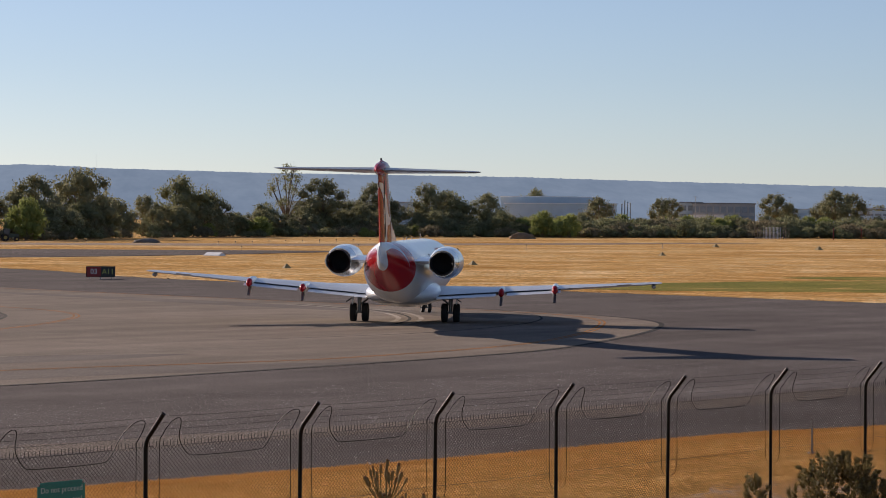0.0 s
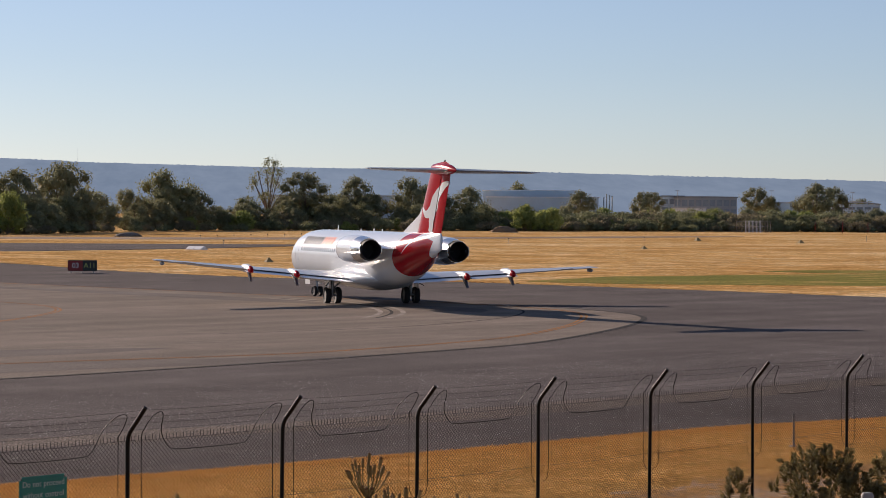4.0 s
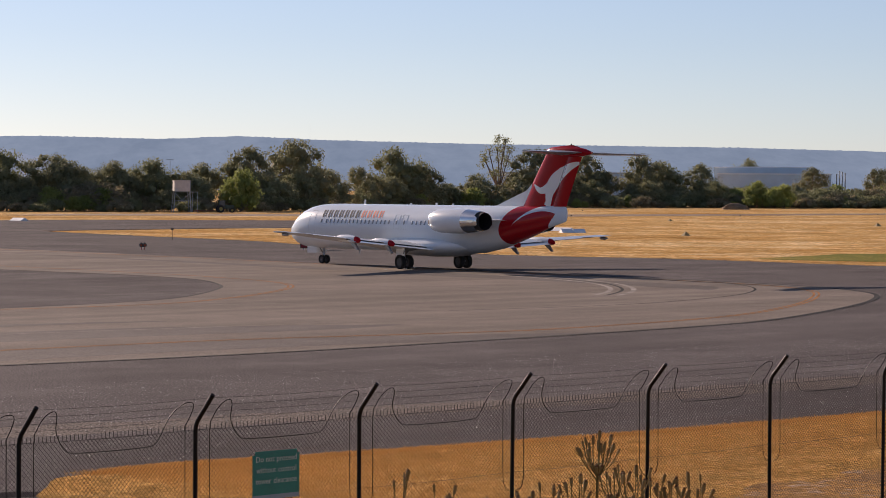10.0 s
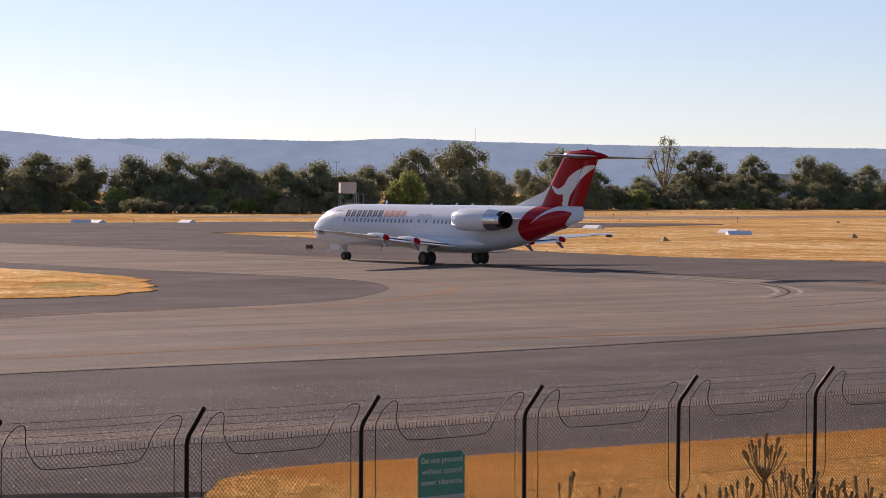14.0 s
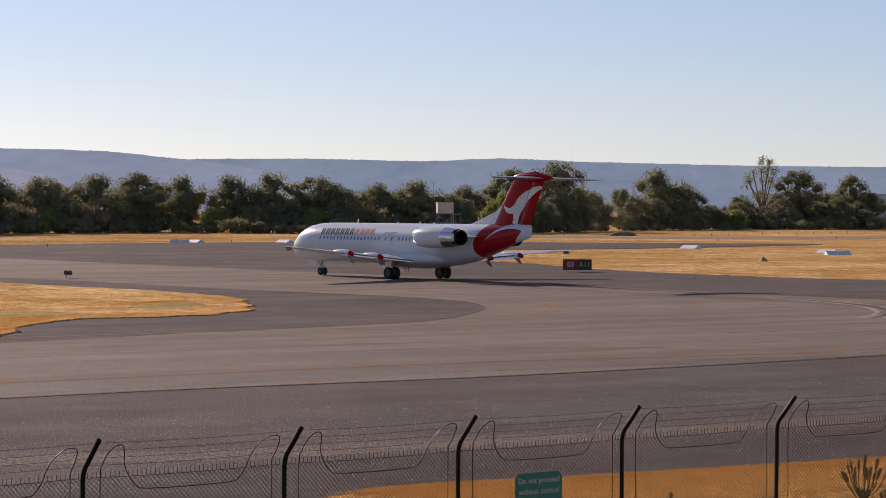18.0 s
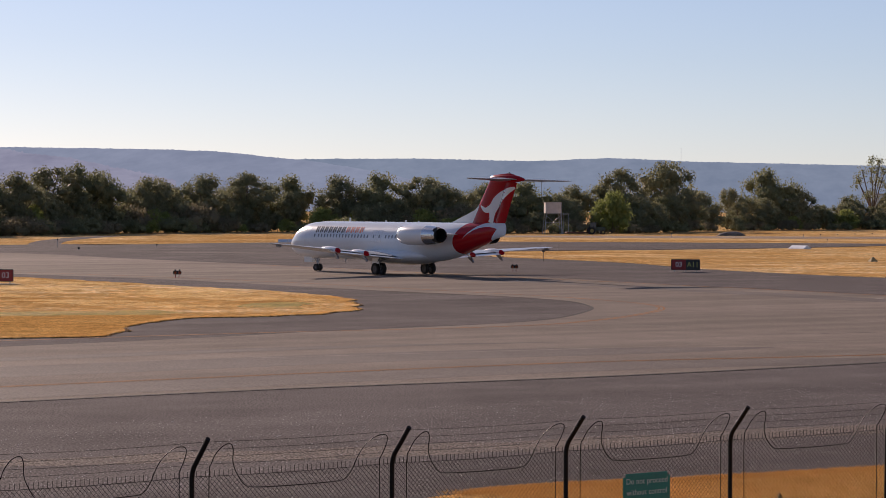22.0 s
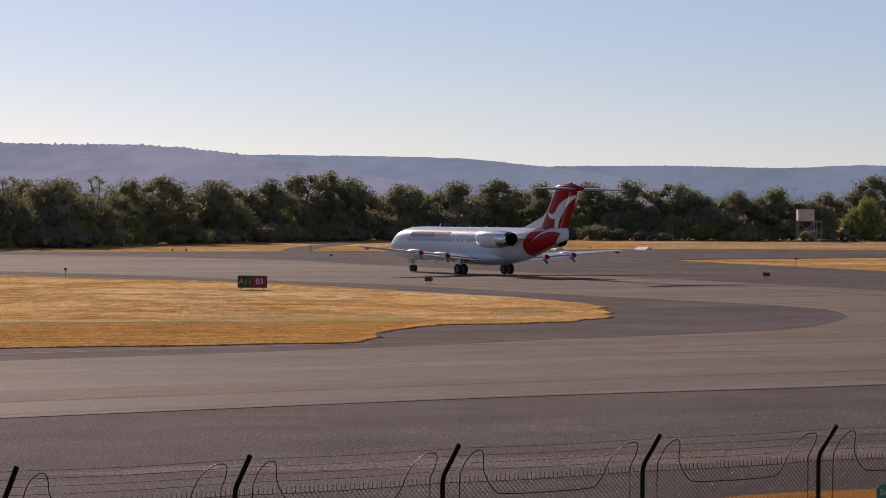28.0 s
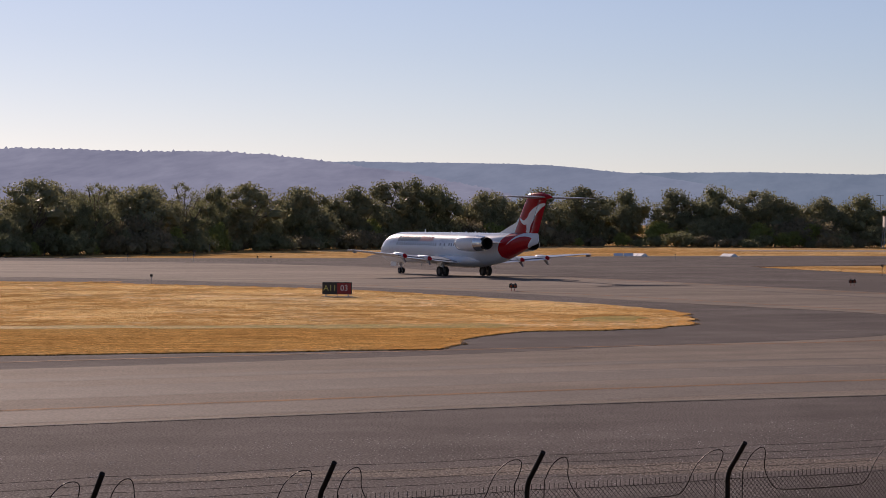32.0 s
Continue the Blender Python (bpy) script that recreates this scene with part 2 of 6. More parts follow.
def part(name, bm, mat, parent, label="", smooth=35):
    """Links a bmesh as one mesh object under a thing or part."""
    ob = new(name, mesh_of(name, bm, *(mat if isinstance(mat, (list, tuple)) else (mat,)), smooth=smooth))
    ob.parent = parent
    if label:
        ob["label"] = label
    return ob


def thing(name, label, category, group="", kind="", m=None):
    ob = new(name)
    if m is not None:
        ob.matrix_basis = m
    return tagged(ob, label, category, group, kind)


def box(bm, x0, x1, y0, y1, z0, z1, bevel=0.0, m=None):
    made = bmesh.ops.create_cube(bm, size=1)["verts"]
    bmesh.ops.scale(bm, vec=(x1 - x0, y1 - y0, z1 - z0), verts=made)
    bmesh.ops.translate(bm, vec=((x0 + x1) / 2, (y0 + y1) / 2, (z0 + z1) / 2), verts=made)
    if bevel:
        edges = list({e for v in made for e in v.link_edges})
        made = bmesh.ops.bevel(bm, geom=edges, offset=bevel, segments=2, affect="EDGES", clamp_overlap=True)["verts"]
    if m is not None:
        bmesh.ops.transform(bm, matrix=m, verts=list({v for v in made}))
    return bm


def tube(bm, a, b, r0, r1=None, sides=8, caps=True):
    """A tapered rod from a to b."""
    a, b, r1 = Vector(a), Vector(b), r0 if r1 is None else r1
    turn = (b - a).to_track_quat("Z", "Y").to_matrix()
    rings = []
    for p, r in ((a, r0), (b, r1)):
        rings.append([bm.verts.new(p + turn @ Vector((r * math.cos(k * math.tau / sides), r * math.sin(k * math.tau / sides), 0))) for k in range(sides)])
    for k in range(sides):
        bm.faces.new((rings[0][k], rings[0][(k + 1) % sides], rings[1][(k + 1) % sides], rings[1][k]))
    if caps:
        bm.faces.new(rings[0][::-1])
        bm.faces.new(rings[1])
    return bm


def pipe(bm, pts, r, sides=6):
    """A bent rod through the points."""
    pts = [Vector(p) for p in pts]
    rings, turn, last = [], None, None
    for k, p in enumerate(pts):
        way = (pts[min(k + 1, len(pts) - 1)] - pts[max(k - 1, 0)]).normalized()
        turn = way.to_track_quat("Z", "Y").to_matrix() if turn is None else last.rotation_difference(way).to_matrix() @ turn
        last = way
        rings.append([bm.verts.new(p + turn @ Vector((r * math.cos(j * math.tau / sides), r * math.sin(j * math.tau / sides), 0))) for j in range(sides)])
    for a, b in zip(rings, rings[1:]):
        for j in range(sides):
            bm.faces.new((a[j], a[(j + 1) % sides], b[(j + 1) % sides], b[j]))
    bm.faces.new(rings[0][::-1])
    bm.faces.new(rings[-1])
    return bm


def loft(bm, rings, close=True):
    """Skins rings of points of equal count."""
    made = [[bm.verts.new(p) for p in ring] for ring in rings]
    n = len(made[0])
    for a, b in zip(made, made[1:]):
        for j in range(n):
            bm.faces.new((a[j], a[(j + 1) % n], b[(j + 1) % n], b[j]))
    if close:
        bm.faces.new(made[0][::-1])
        bm.faces.new(made[-1])
    bmesh.ops.recalc_face_normals(bm, faces=bm.faces)
    return bm


def smooth_line(pts, n=8, closed=False):
    """A Catmull-Rom curve through plan points."""
    pts = [Vector((*p, 0)[:3]) for p in pts]
    count, out = len(pts), []
    for k in range(count if closed else count - 1):
        if closed:
            a, b, c, d = (pts[(k + j) % count] for j in (-1, 0, 1, 2))
        else:
            a, b, c, d = pts[max(k - 1, 0)], pts[k], pts[k + 1], pts[min(k + 2, count - 1)]
        for j in range(n):
            u = j / n
            out.append(0.5 * (2 * b + (c - a) * u + (2 * a - 5 * b + 4 * c - d) * u * u + (3 * b - a - 3 * c + d) * u ** 3))
    if not closed:
        out.append(pts[-1])
    return out


def ragged(pts, amount, scale=0.3):
    return [p + Vector((noise.noise(p * scale), noise.noise(p * scale + Vector((9, 4, 2))), 0)) * amount for p in pts]


def slab(name, outline, top, thick, mat, label, category, kind="structure"):
    bm = bmesh.new()
    upper = [bm.verts.new((p.x, p.y, top)) for p in outline]
    lower = [bm.verts.new((p.x, p.y, top - thick)) for p in outline]
    bm.faces.new(upper)
    n = len(upper)
    for k in range(n):
        bm.faces.new((upper[k], lower[k], lower[(k + 1) % n], upper[(k + 1) % n]))
    bmesh.ops.triangulate(bm, faces=[f for f in bm.faces if len(f.verts) > 4])
    bmesh.ops.recalc_face_normals(bm, faces=bm.faces)
    return tagged(new(name, mesh_of(name, bm, mat)), label, category, kind=kind)


def ribbon(name, pts, width, z, mat, label, category, taper=False):
    bm = bmesh.new()
    left, right = [], []
    for k, p in enumerate(pts):
        way = (pts[min(k + 1, len(pts) - 1)] - pts[max(k - 1, 0)]).normalized()
        side = Vector((-way.y, way.x, 0)) * width / 2 * (min(1.0, 0.05 + 6 * k * (len(pts) - 1 - k) / len(pts) ** 2) if taper else 1.0)
        left.append(bm.verts.new((p.x + side.x, p.y + side.y, z)))
        right.append(bm.verts.new((p.x - side.x, p.y - side.y, z)))
    for k in range(len(pts) - 1):
        bm.faces.new((right[k], right[k + 1], left[k + 1], left[k]))
    bmesh.ops.recalc_face_normals(bm, faces=bm.faces)
    if sum(f.normal.z for f in bm.faces) < 0:
        bmesh.ops.reverse_faces(bm, faces=bm.faces)
    return tagged(new(name, mesh_of(name, bm, mat)), label, category, kind="structure")


def offset(pts, d):
    out = []
    for k, p in enumerate(pts):
        way = (pts[min(k + 1, len(pts) - 1)] - pts[max(k - 1, 0)]).normalized()
        out.append(p + Vector((-way.y, way.x, 0)) * d)
    return out


def spot(az, dist):
    """A place on the ground by its bearing (degrees, left of straight ahead) and distance from the lookout."""
    return Vector((-math.sin(radians(az)) * dist, math.cos(radians(az)) * dist, 0))


def lettering(name, words, size, mat, parent, m, label="", depth=0.004, align="CENTER"):
    data = bpy.data.curves.new(name, "FONT")
    data.body, data.size, data.align_x, data.align_y, data.extrude, data.resolution_u = words, size, align, "CENTER", depth, 3
    holder = bpy.data.objects.new(name, data)
    scene.collection.objects.link(holder)
    me = bpy.data.meshes.new_from_object(holder.evaluated_get(bpy.context.evaluated_depsgraph_get()))
    bpy.data.objects.remove(holder)
    me.materials.clear()
    me.materials.append(mat)
    ob = new(name, me)
    ob.parent, ob.matrix_basis = parent, m
    if label:
        ob["label"] = label
    return ob


# ---- ground ----
bm = bmesh.new()
rings = [(0.5, 24), (40, 24), (90, 24), (200, 24), (500, 24), (1500, 24), (4900, 24)]
loops = [[bm.verts.new((r * math.cos(k * math.tau / 24), r * math.sin(k * math.tau / 24), -0.06)) for k in range(24)] for r, _ in rings]
bm.faces.new(loops[0])
for a, b in zip(loops, loops[1:]):
    for k in range(24):
        bm.faces.new((a[k], b[k], b[(k + 1) % 24], a[(k + 1) % 24]))
bmesh.ops.recalc_face_normals(bm, faces=bm.faces)
tagged(new("ground", mesh_of("ground", bm, STRAW)), "flat airfield of dry golden grass", "ground", kind="structure")

near_edge = [(-5.3, 50.5), (-4.6, 53.3), (-3.2, 55.0), (0.1, 57.1), (8.0, 62.8), (15.9, 69.0), (21.8, 72.4), (44, 87), (84, 102)]
far_edge = [(92, 112), (53.6, 179.6), (36, 207), (28, 217.5), (15.3, 228.2), (2, 253), (-6, 280), (-20, 308), (-31, 330), (-35, 341)]
far_strip = [(-28, 352), (9, 391), (30, 425), (40, 447), (20, 452), (-30, 455), (-45, 448), (-71.5, 425), (-79, 412), (-87.6, 396), (-96.5, 400), (-103, 388), (-140, 372), (-300, 345)]
outline = [Vector((x, y, 0)) for x, y in ((-300, 345), (-300, 20), (3, 19), (-2.4, 38), (-4.0, 46))] + ragged(smooth_line(near_edge), 0.35, 0.5) + ragged(smooth_line(far_edge), 0.4) + ragged(smooth_line(far_strip), 0.8, 0.1)
slab("road_apron", outline, 0.0, 0.1, ASPHALT, "dark speckled asphalt apron and shoulders", "asphalt")

seam = smooth_line([(-75, 24), (-45, 52.5), (-27.3, 69.6), (-13.9, 82.6), (-3.5, 90.8), (5.5, 99.4), (15.5, 110.2), (20, 116.5), (25.1, 127.5), (28.7, 137.3), (30.4, 145.5), (29.6, 153), (26.5, 161), (20, 171), (11, 184), (-3, 205), (-13, 222), (-47, 270), (-62, 291), (-87, 324), (-136, 341), (-300, 335)], 10)
inner = smooth_line([(-300, 170), (-180, 205), (-122, 232), (-94, 246), (-74, 236), (-57, 222), (-40, 207), (-24, 186), (-13.5, 174.5), (-8, 166), (-5.9, 157), (-5.7, 149), (-7.2, 138), (-10.5, 131), (-17.2, 122.3), (-24.5, 111.5), (-37.5, 96.5), (-60, 74), (-110, 26)], 10)
slab("road_taxiway", seam + inner, 0.01, 0.05, TAXIWAY, "paler worn taxiway surface sweeping round a bend", "taxiway")
ribbon("trim_seam", offset(seam[10:150], 0.0), 0.3, 0.016, SEALANT, "dark bitumen seal along the taxiway edge", "seal line")
ribbon("trim_inner_seam", inner[70:170], 0.2, 0.016, SEALANT, "thin dark seal along the inner taxiway edge", "seal line")
edge_out = smooth_line([(-75, 32), (-45, 60.5), (-28.1, 77), (-15.2, 89.6), (-3.9, 99.6), (4.8, 104.8), (9.9, 108.6), (18.2, 119), (23.5, 131), (26.6, 142), (27.7, 150), (26.6, 157), (23, 164.5), (14, 178), (-1, 201), (-45, 266)], 10)
edge_in = smooth_line([(-60, 80), (-38, 102.5), (-22, 118.5), (-9, 129), (-4.8, 137), (-2.6, 145.5), (-1.6, 153.4), (-2.6, 160.5), (-6, 168), (-12, 177.5), (-38, 210), (-72, 240)], 10)
# darker wheel-worn bands along the taxiway
for a, b, d, w, z in ((0, 54, 6.6, 5.4, 0.0125), (0, 60, -2.7, 4.2, 0.0125), (4, 46, 13.5, 2.2, 0.013), (100, 146, 6.0, 4.0, 0.0125)):
    ribbon("trim_worn_band", ragged(offset(edge_out[a:b], d), 0.6, 0.05), w, z, TRACKS, "darker rubber-stained band along the taxiway", "stain", taper=True)
for line in (edge_out, edge_in):
    for d in (-0.14, 0.14):
        ribbon("trim_edge_line", offset(line, d), 0.13, 0.016, LINE_YELLOW, "worn orange double taxiway edge line", "edge line")
bend = smooth_line([(2, 124), (9, 131), (14, 139), (16.6, 147), (17.4, 155), (16.6, 163), (13, 173), (6, 185)], 10)
for d, w, mat in ((0.0, 0.18, SEALANT), (0.65, 0.3, LINE_PALE), (-0.65, 0.3, LINE_PALE)):
    ribbon("trim_bend_line", offset(bend[24:62], d), w, 0.016, mat, "worn centre marking round the bend", "ground marking")
for pts in ([(6, 124), (15, 131), (21.3, 140.5), (24.4, 149), (25.2, 156.5), (24.2, 165)],):
    ribbon("trim_joint", smooth_line(pts, 8), 0.14, 0.017, SEALANT, "thin dark joint in the taxiway", "joint")
for pts in ([(-10, 128), (6, 135), (16, 146)], [(-20, 98), (-6, 108), (6, 117)], [(-12, 141), (2, 150), (13, 156)]):
    ribbon("trim_joint", smooth_line(pts, 8), 0.12, 0.015, LINE_PALE, "pale saw-cut joint in the taxiway", "joint")

ribbon("trim_dust", ragged(smooth_line([(-20, 56), (-10, 61), (0, 67), (12, 76), (25, 87), (60, 116)]), 0.9, 0.4), 2.6, 0.004, ground_mat("dusty_asphalt", [(0.35, (0.150, 0.128, 0.112)), (0.65, (0.208, 0.172, 0.144))], (0.4, 1.6), 0.9, grain=0.6, grain_scale=18.0, sweep=0.3, spec=0.012), "dusty brown strip on the asphalt", "dust", taper=True)

# a tapering patch in a darker asphalt tone
ribbon("trim_damp_patch", ragged(smooth_line([(-4.6, 50.1), (-5.6, 49.75), (-6.8, 49.6), (-8.5, 49.4), (-11, 48.6)], 8), 0.25, 0.8), 0.85, 0.005, ground_mat("darker_asphalt", [(0.35, (0.040, 0.036, 0.036)), (0.65, (0.060, 0.053, 0.052))], (0.5, 2.0), 0.9, grain=0.4, grain_scale=18.0, spec=0.0), "dark patch on the asphalt", "stain", taper=True)
# a tapering band in the darker taxiway tone
ribbon("trim_far_stain", ragged(smooth_line([(-72, 336), (-62, 332), (-52, 331), (-42, 337), (-34, 343)], 8), 0.8, 0.2), 5.0, 0.014, TRACKS, "dark band on the far taxiway", "stain", taper=True)

island_line = [(-22.5, 169.5), (-20.9, 163), (-18.9, 151), (-19.2, 143.5), (-22, 139), (-25.8, 134.5), (-26.8, 128), (-25.9, 117), (-29, 113.5), (-40.6, 106), (-60, 91), (-110, 52), (-170, 60), (-260, 130), (-200, 190), (-91, 227), (-82, 225.5), (-57.9, 214.3), (-46, 202), (-37, 190.5), (-30, 182.5), (-25.5, 175.5)]
island = ragged(smooth_line(island_line, 10, closed=True), 0.8, 0.35)
slab("ground_island", island, 0.05, 0.15, STRAW, "island of dry golden grass between the taxiways", "grass")
slab("ground_island_verge", ragged(smooth_line([(-26.9, 128), (-26.3, 118), (-30, 114.5), (-42, 106), (-62, 91), (-90, 70), (-110, 84), (-80, 112), (-60, 125.5), (-50.7, 130.5), (-42.7, 133.6), (-34.4, 137), (-29, 139), (-27.2, 135.5)], 8, closed=True), 0.5, 0.4), 0.056, 0.05, NEAR_STRAW, "shorter orange-brown mown verge", "grass")
for outline in ([(-27.5, 139.2), (-34.4, 136.6), (-42.7, 133.2), (-50.7, 130), (-62, 124), (-85, 108), (-87, 112), (-66, 127), (-52, 134), (-44, 136.5), (-36, 141), (-29, 144.5)], [(-22.2, 149), (-24, 148.4), (-26, 152), (-25, 158), (-23, 158.5), (-22.4, 154)]):
    slab("ground_green_strip", ragged(smooth_line(outline, 8, closed=True), 1.0, 0.4), 0.062, 0.05, GREEN, "strip of greener grass", "grass")
ribbon("road_access", smooth_line([(-95, 393), (-99, 404), (-107, 445), (-112, 490), (-113, 520)]), 5.0, -0.045, ASPHALT, "narrow asphalt access road towards the trees", "road")
slab("ground_green_field", ragged(smooth_line([(36.5, 222), (43, 213), (54, 209), (70, 206), (110, 205), (130, 225), (110, 255), (74, 250), (50, 236)], 8, closed=True), 3.0, 0.1), -0.045, 0.05, FIELD_GREEN, "patch of green grass on the dry field", "grass")
slab("ground_green_wisp", ragged(smooth_line([spot(a, d) for a, d in ((-14.4, 268), (-16, 262), (-18.5, 261), (-20, 266), (-18.5, 276), (-16, 275))], 8, closed=True), 2.5, 0.12), -0.044, 0.05, FIELD_GREEN, "thin wisp of green grass on the dry field", "grass")
slab("ground_near_verge", [Vector((-3.0, 38, 0)), Vector((-4.4, 47, 0)), Vector((-5.2, 49.6, 0))] + ragged(smooth_line(near_edge), 0.35, 0.5) + [Vector((60, 50, 0)), Vector((10, 20, 0)), Vector((1, 20, 0))], 0.03, 0.12, NEAR_STRAW, "orange-brown dry grass verge inside the fence", "grass")
slab("ground_bare_patch", ragged(smooth_line([(6, 47), (10, 52.5), (13, 55.8), (18.5, 60), (26, 64.5), (26, 60), (17, 51), (9, 43)], 8, closed=True), 1.0, 0.5), 0.036, 0.05, ground_mat("stony_bare_earth", [(0.38, (0.30, 0.18, 0.09)), (0.5, (0.46, 0.24, 0.06)), (0.6, (0.46, 0.34, 0.24)), (0.68, (0.50, 0.27, 0.07))], (0.5, 2.5), 0.95, grain=0.5, grain_scale=14.0, spec=0.05), "bare stony patch in the dry verge", "earth")
slab("ground_track", ragged(smooth_line([(-60, 520), (-30, 525), (40, 530), (140, 610), (150, 640), (40, 570), (-40, 560)], 8, closed=True), 3, 0.1), -0.04, 0.03, EARTH, "dusty earth track before the trees", "track")


def tufts(name, spots, height, mat, label, seed, broad=1.0):
    """Blades of dry grass standing in loose tufts, one joined piece of stuff."""
    rng = np.random.default_rng(seed)
    verts, faces = [], []
    for x, y, z, s in spots:
        for _ in range(5):
            a, lean, hgt = rng.uniform(0, math.tau), rng.normal(0, 0.35, 2), height * s * rng.uniform(0.5, 1.3)
            w, dx, dy = (0.05 * height + 0.05 * hgt) * broad, *rng.normal(0, 0.1 * broad, 2)
            k = len(verts)
            verts += [(x + dx - w * math.cos(a), y + dy - w * math.sin(a), z), (x + dx + w * math.cos(a), y + dy + w * math.sin(a), z), (x + dx + lean[0] * hgt, y + dy + lean[1] * hgt, z + hgt)]
            faces.append((k, k + 1, k + 2))
    me = bpy.data.meshes.new(name)
    me.from_pydata(verts, [], faces)
    me.materials.append(mat)
    return tagged(new(name, me), label, "grass", kind="stuff")


rng = np.random.default_rng(4)
BLADES = leaf_mat("straw_blades", (0.42, 0.20, 0.05), (0.70, 0.42, 0.14), 0.5)
near_line = smooth_line(near_edge[1:8], 16)[6:]
spots = []
for k in range(22000):
    p = near_line[rng.integers(0, len(near_line))]
    back = abs(rng.normal(0, 5)) if k % 3 else abs(rng.normal(0, 0.3))
    slide = rng.normal(0, 0.5)
    spots.append((p.x + slide * 0.8 + back * 0.6 + 0.08, max(p.y + slide * 0.6 - back * 0.8 - 0.1, 20), 0.03, 1.0))
tufts("dry_grass_verge", spots, 0.065, BLADES, "short dry golden grass along the apron", 5)
spots = []
for k in range(12000):
    p = island[rng.integers(0, 170)]
    inward = (Vector((-45, 158, 0)) - p).normalized() * abs(rng.normal(0, 9) if k % 3 else rng.normal(0, 0.4))
    spots.append((p.x + inward.x + rng.normal(0, 0.12), p.y + inward.y + rng.normal(0, 0.12), 0.05, 1.0))
tufts("dry_grass_island", spots, 0.055, BLADES, "dry golden grass on the taxiway island", 6)
PALE_BLADES = leaf_mat("pale_straw_blades", (0.60, 0.40, 0.15), (0.88, 0.70, 0.38), 0.5)
spots = []
while len(spots) < 13000:
    x, y = rng.uniform(-95, -21), rng.uniform(118, 222)
    lower, upper = np.interp(x, (-95, -60, -43, -29, -21), (118, 131, 139, 147, 157)), np.interp(x, (-95, -80, -58, -37, -25, -21), (222, 222, 211, 188, 172, 160))
    if lower < y < upper and noise.noise(Vector((x * 0.11 + y * 0.03, y * 0.10, 3))) + 0.5 * noise.noise(Vector((x * 0.5, y * 0.3, 7))) > 0.12:
        spots.append((x, y, 0.05, 1.0))
tufts("pale_straw_grass", spots, 0.065, PALE_BLADES, "pale bleached straw in patches on the island", 9, broad=2.2)
far_line = smooth_line(far_edge, 10)
spots = []
for k in range(9000):
    p = far_line[rng.integers(0, len(far_line))]
    out = abs(rng.normal(0, 14) if k % 3 else rng.normal(0, 0.6))
    spots.append((p.x + out * 0.8 + rng.normal(0, 1), p.y + out * 0.6 + rng.normal(0, 0.4), -0.06, 1.2))
tufts("dry_grass_field", spots, 0.05, BLADES, "dry golden grass along the far taxiway edge", 7)


# crumbled clods of earth along the broken pavement edges
def clods(name, line, count, near, far, label, seed):
    rng = np.random.default_rng(seed)
    verts, faces = [], []
    for _ in range(count):
        k = rng.integers(0, len(line) - 1)
        p = Vector(line[k]).lerp(Vector(line[k + 1]), rng.random())
        way = (Vector(line[k + 1]) - Vector(line[k])).normalized()
        out = rng.uniform(near, far)
        x, y, r = p.x + way.y * out, p.y - way.x * out, rng.uniform(0.02, 0.06) * (2.2 if rng.random() < 0.1 else 1.0)
        n, turn = len(verts), rng.uniform(0, math.tau)
        verts += [(x + r * q * math.cos(turn + a), y + r * q * math.sin(turn + a), -0.01) for a, q in zip((0, 1.3, 2.6, 3.9, 5.1), rng.uniform(0.8, 1.7, 5))]
        verts.append((x + rng.normal(0, 0.02), y + rng.normal(0, 0.02), 0.02 + r * rng.uniform(0.3, 0.8)))
        faces += [(n + a, n + (a + 1) % 5, n + 5) for a in range(5)]
    me = bpy.data.meshes.new(name)
    me.from_pydata(verts, [], faces)
    me.materials.append(DARK_EARTH)
    return tagged(new(name, me), label, "soil", kind="stuff")


DARK_EARTH = paint("crumbled_dark_earth", (0.17, 0.105, 0.055), 0.95, vary=0.4, size=0.6, spec=0.05)
clods("island_edge_clods", [p for p in island if p.y < 165 and p.x > -75], 900, -0.25, 0.35, "dark clods of earth along the island edge", 12)
clods("field_edge_clods", smooth_line(far_edge, 10), 700, -0.4, 0.2, "dark clods of earth along the far pavement edge", 13)

# loose stone chips, coloured near-white to imitate glints on the asphalt
verts, faces = [], []
for k in range(26000):
    d = rng.uniform(48, 112)
    p = spot(rng.uniform(-19, 24), d)
    if p.y > 88 + 0.9 * p.x - 4 or p.y < 57 + 0.7 * p.x:
        continue
    s = rng.uniform(0.009, 0.02) * (0.6 + d / 140)
    n, a = len(verts), rng.uniform(0, math.tau)
    tip = Vector((-0.5, 0.7, 0)) * s * 0.6
    verts += [(p.x + s * math.cos(a + q), p.y + s * math.sin(a + q), 0.003) for q in (0, 2.1, 4.2)] + [(p.x + tip.x, p.y + tip.y, 0.003 + s * rng.uniform(0.3, 0.9))]
    faces += [(n, n + 1, n + 3), (n + 1, n + 2, n + 3), (n + 2, n, n + 3)]
me = bpy.data.meshes.new("stone_chips")
me.from_pydata(verts, [], faces)
me.materials.append(leaf_mat("glint_chip", (0.25, 0.22, 0.20), (0.95, 0.92, 0.88), 0.35))
tagged(new("stone_chips", me), "near-white stone chips standing in for glints on the asphalt", "gravel", kind="stuff")


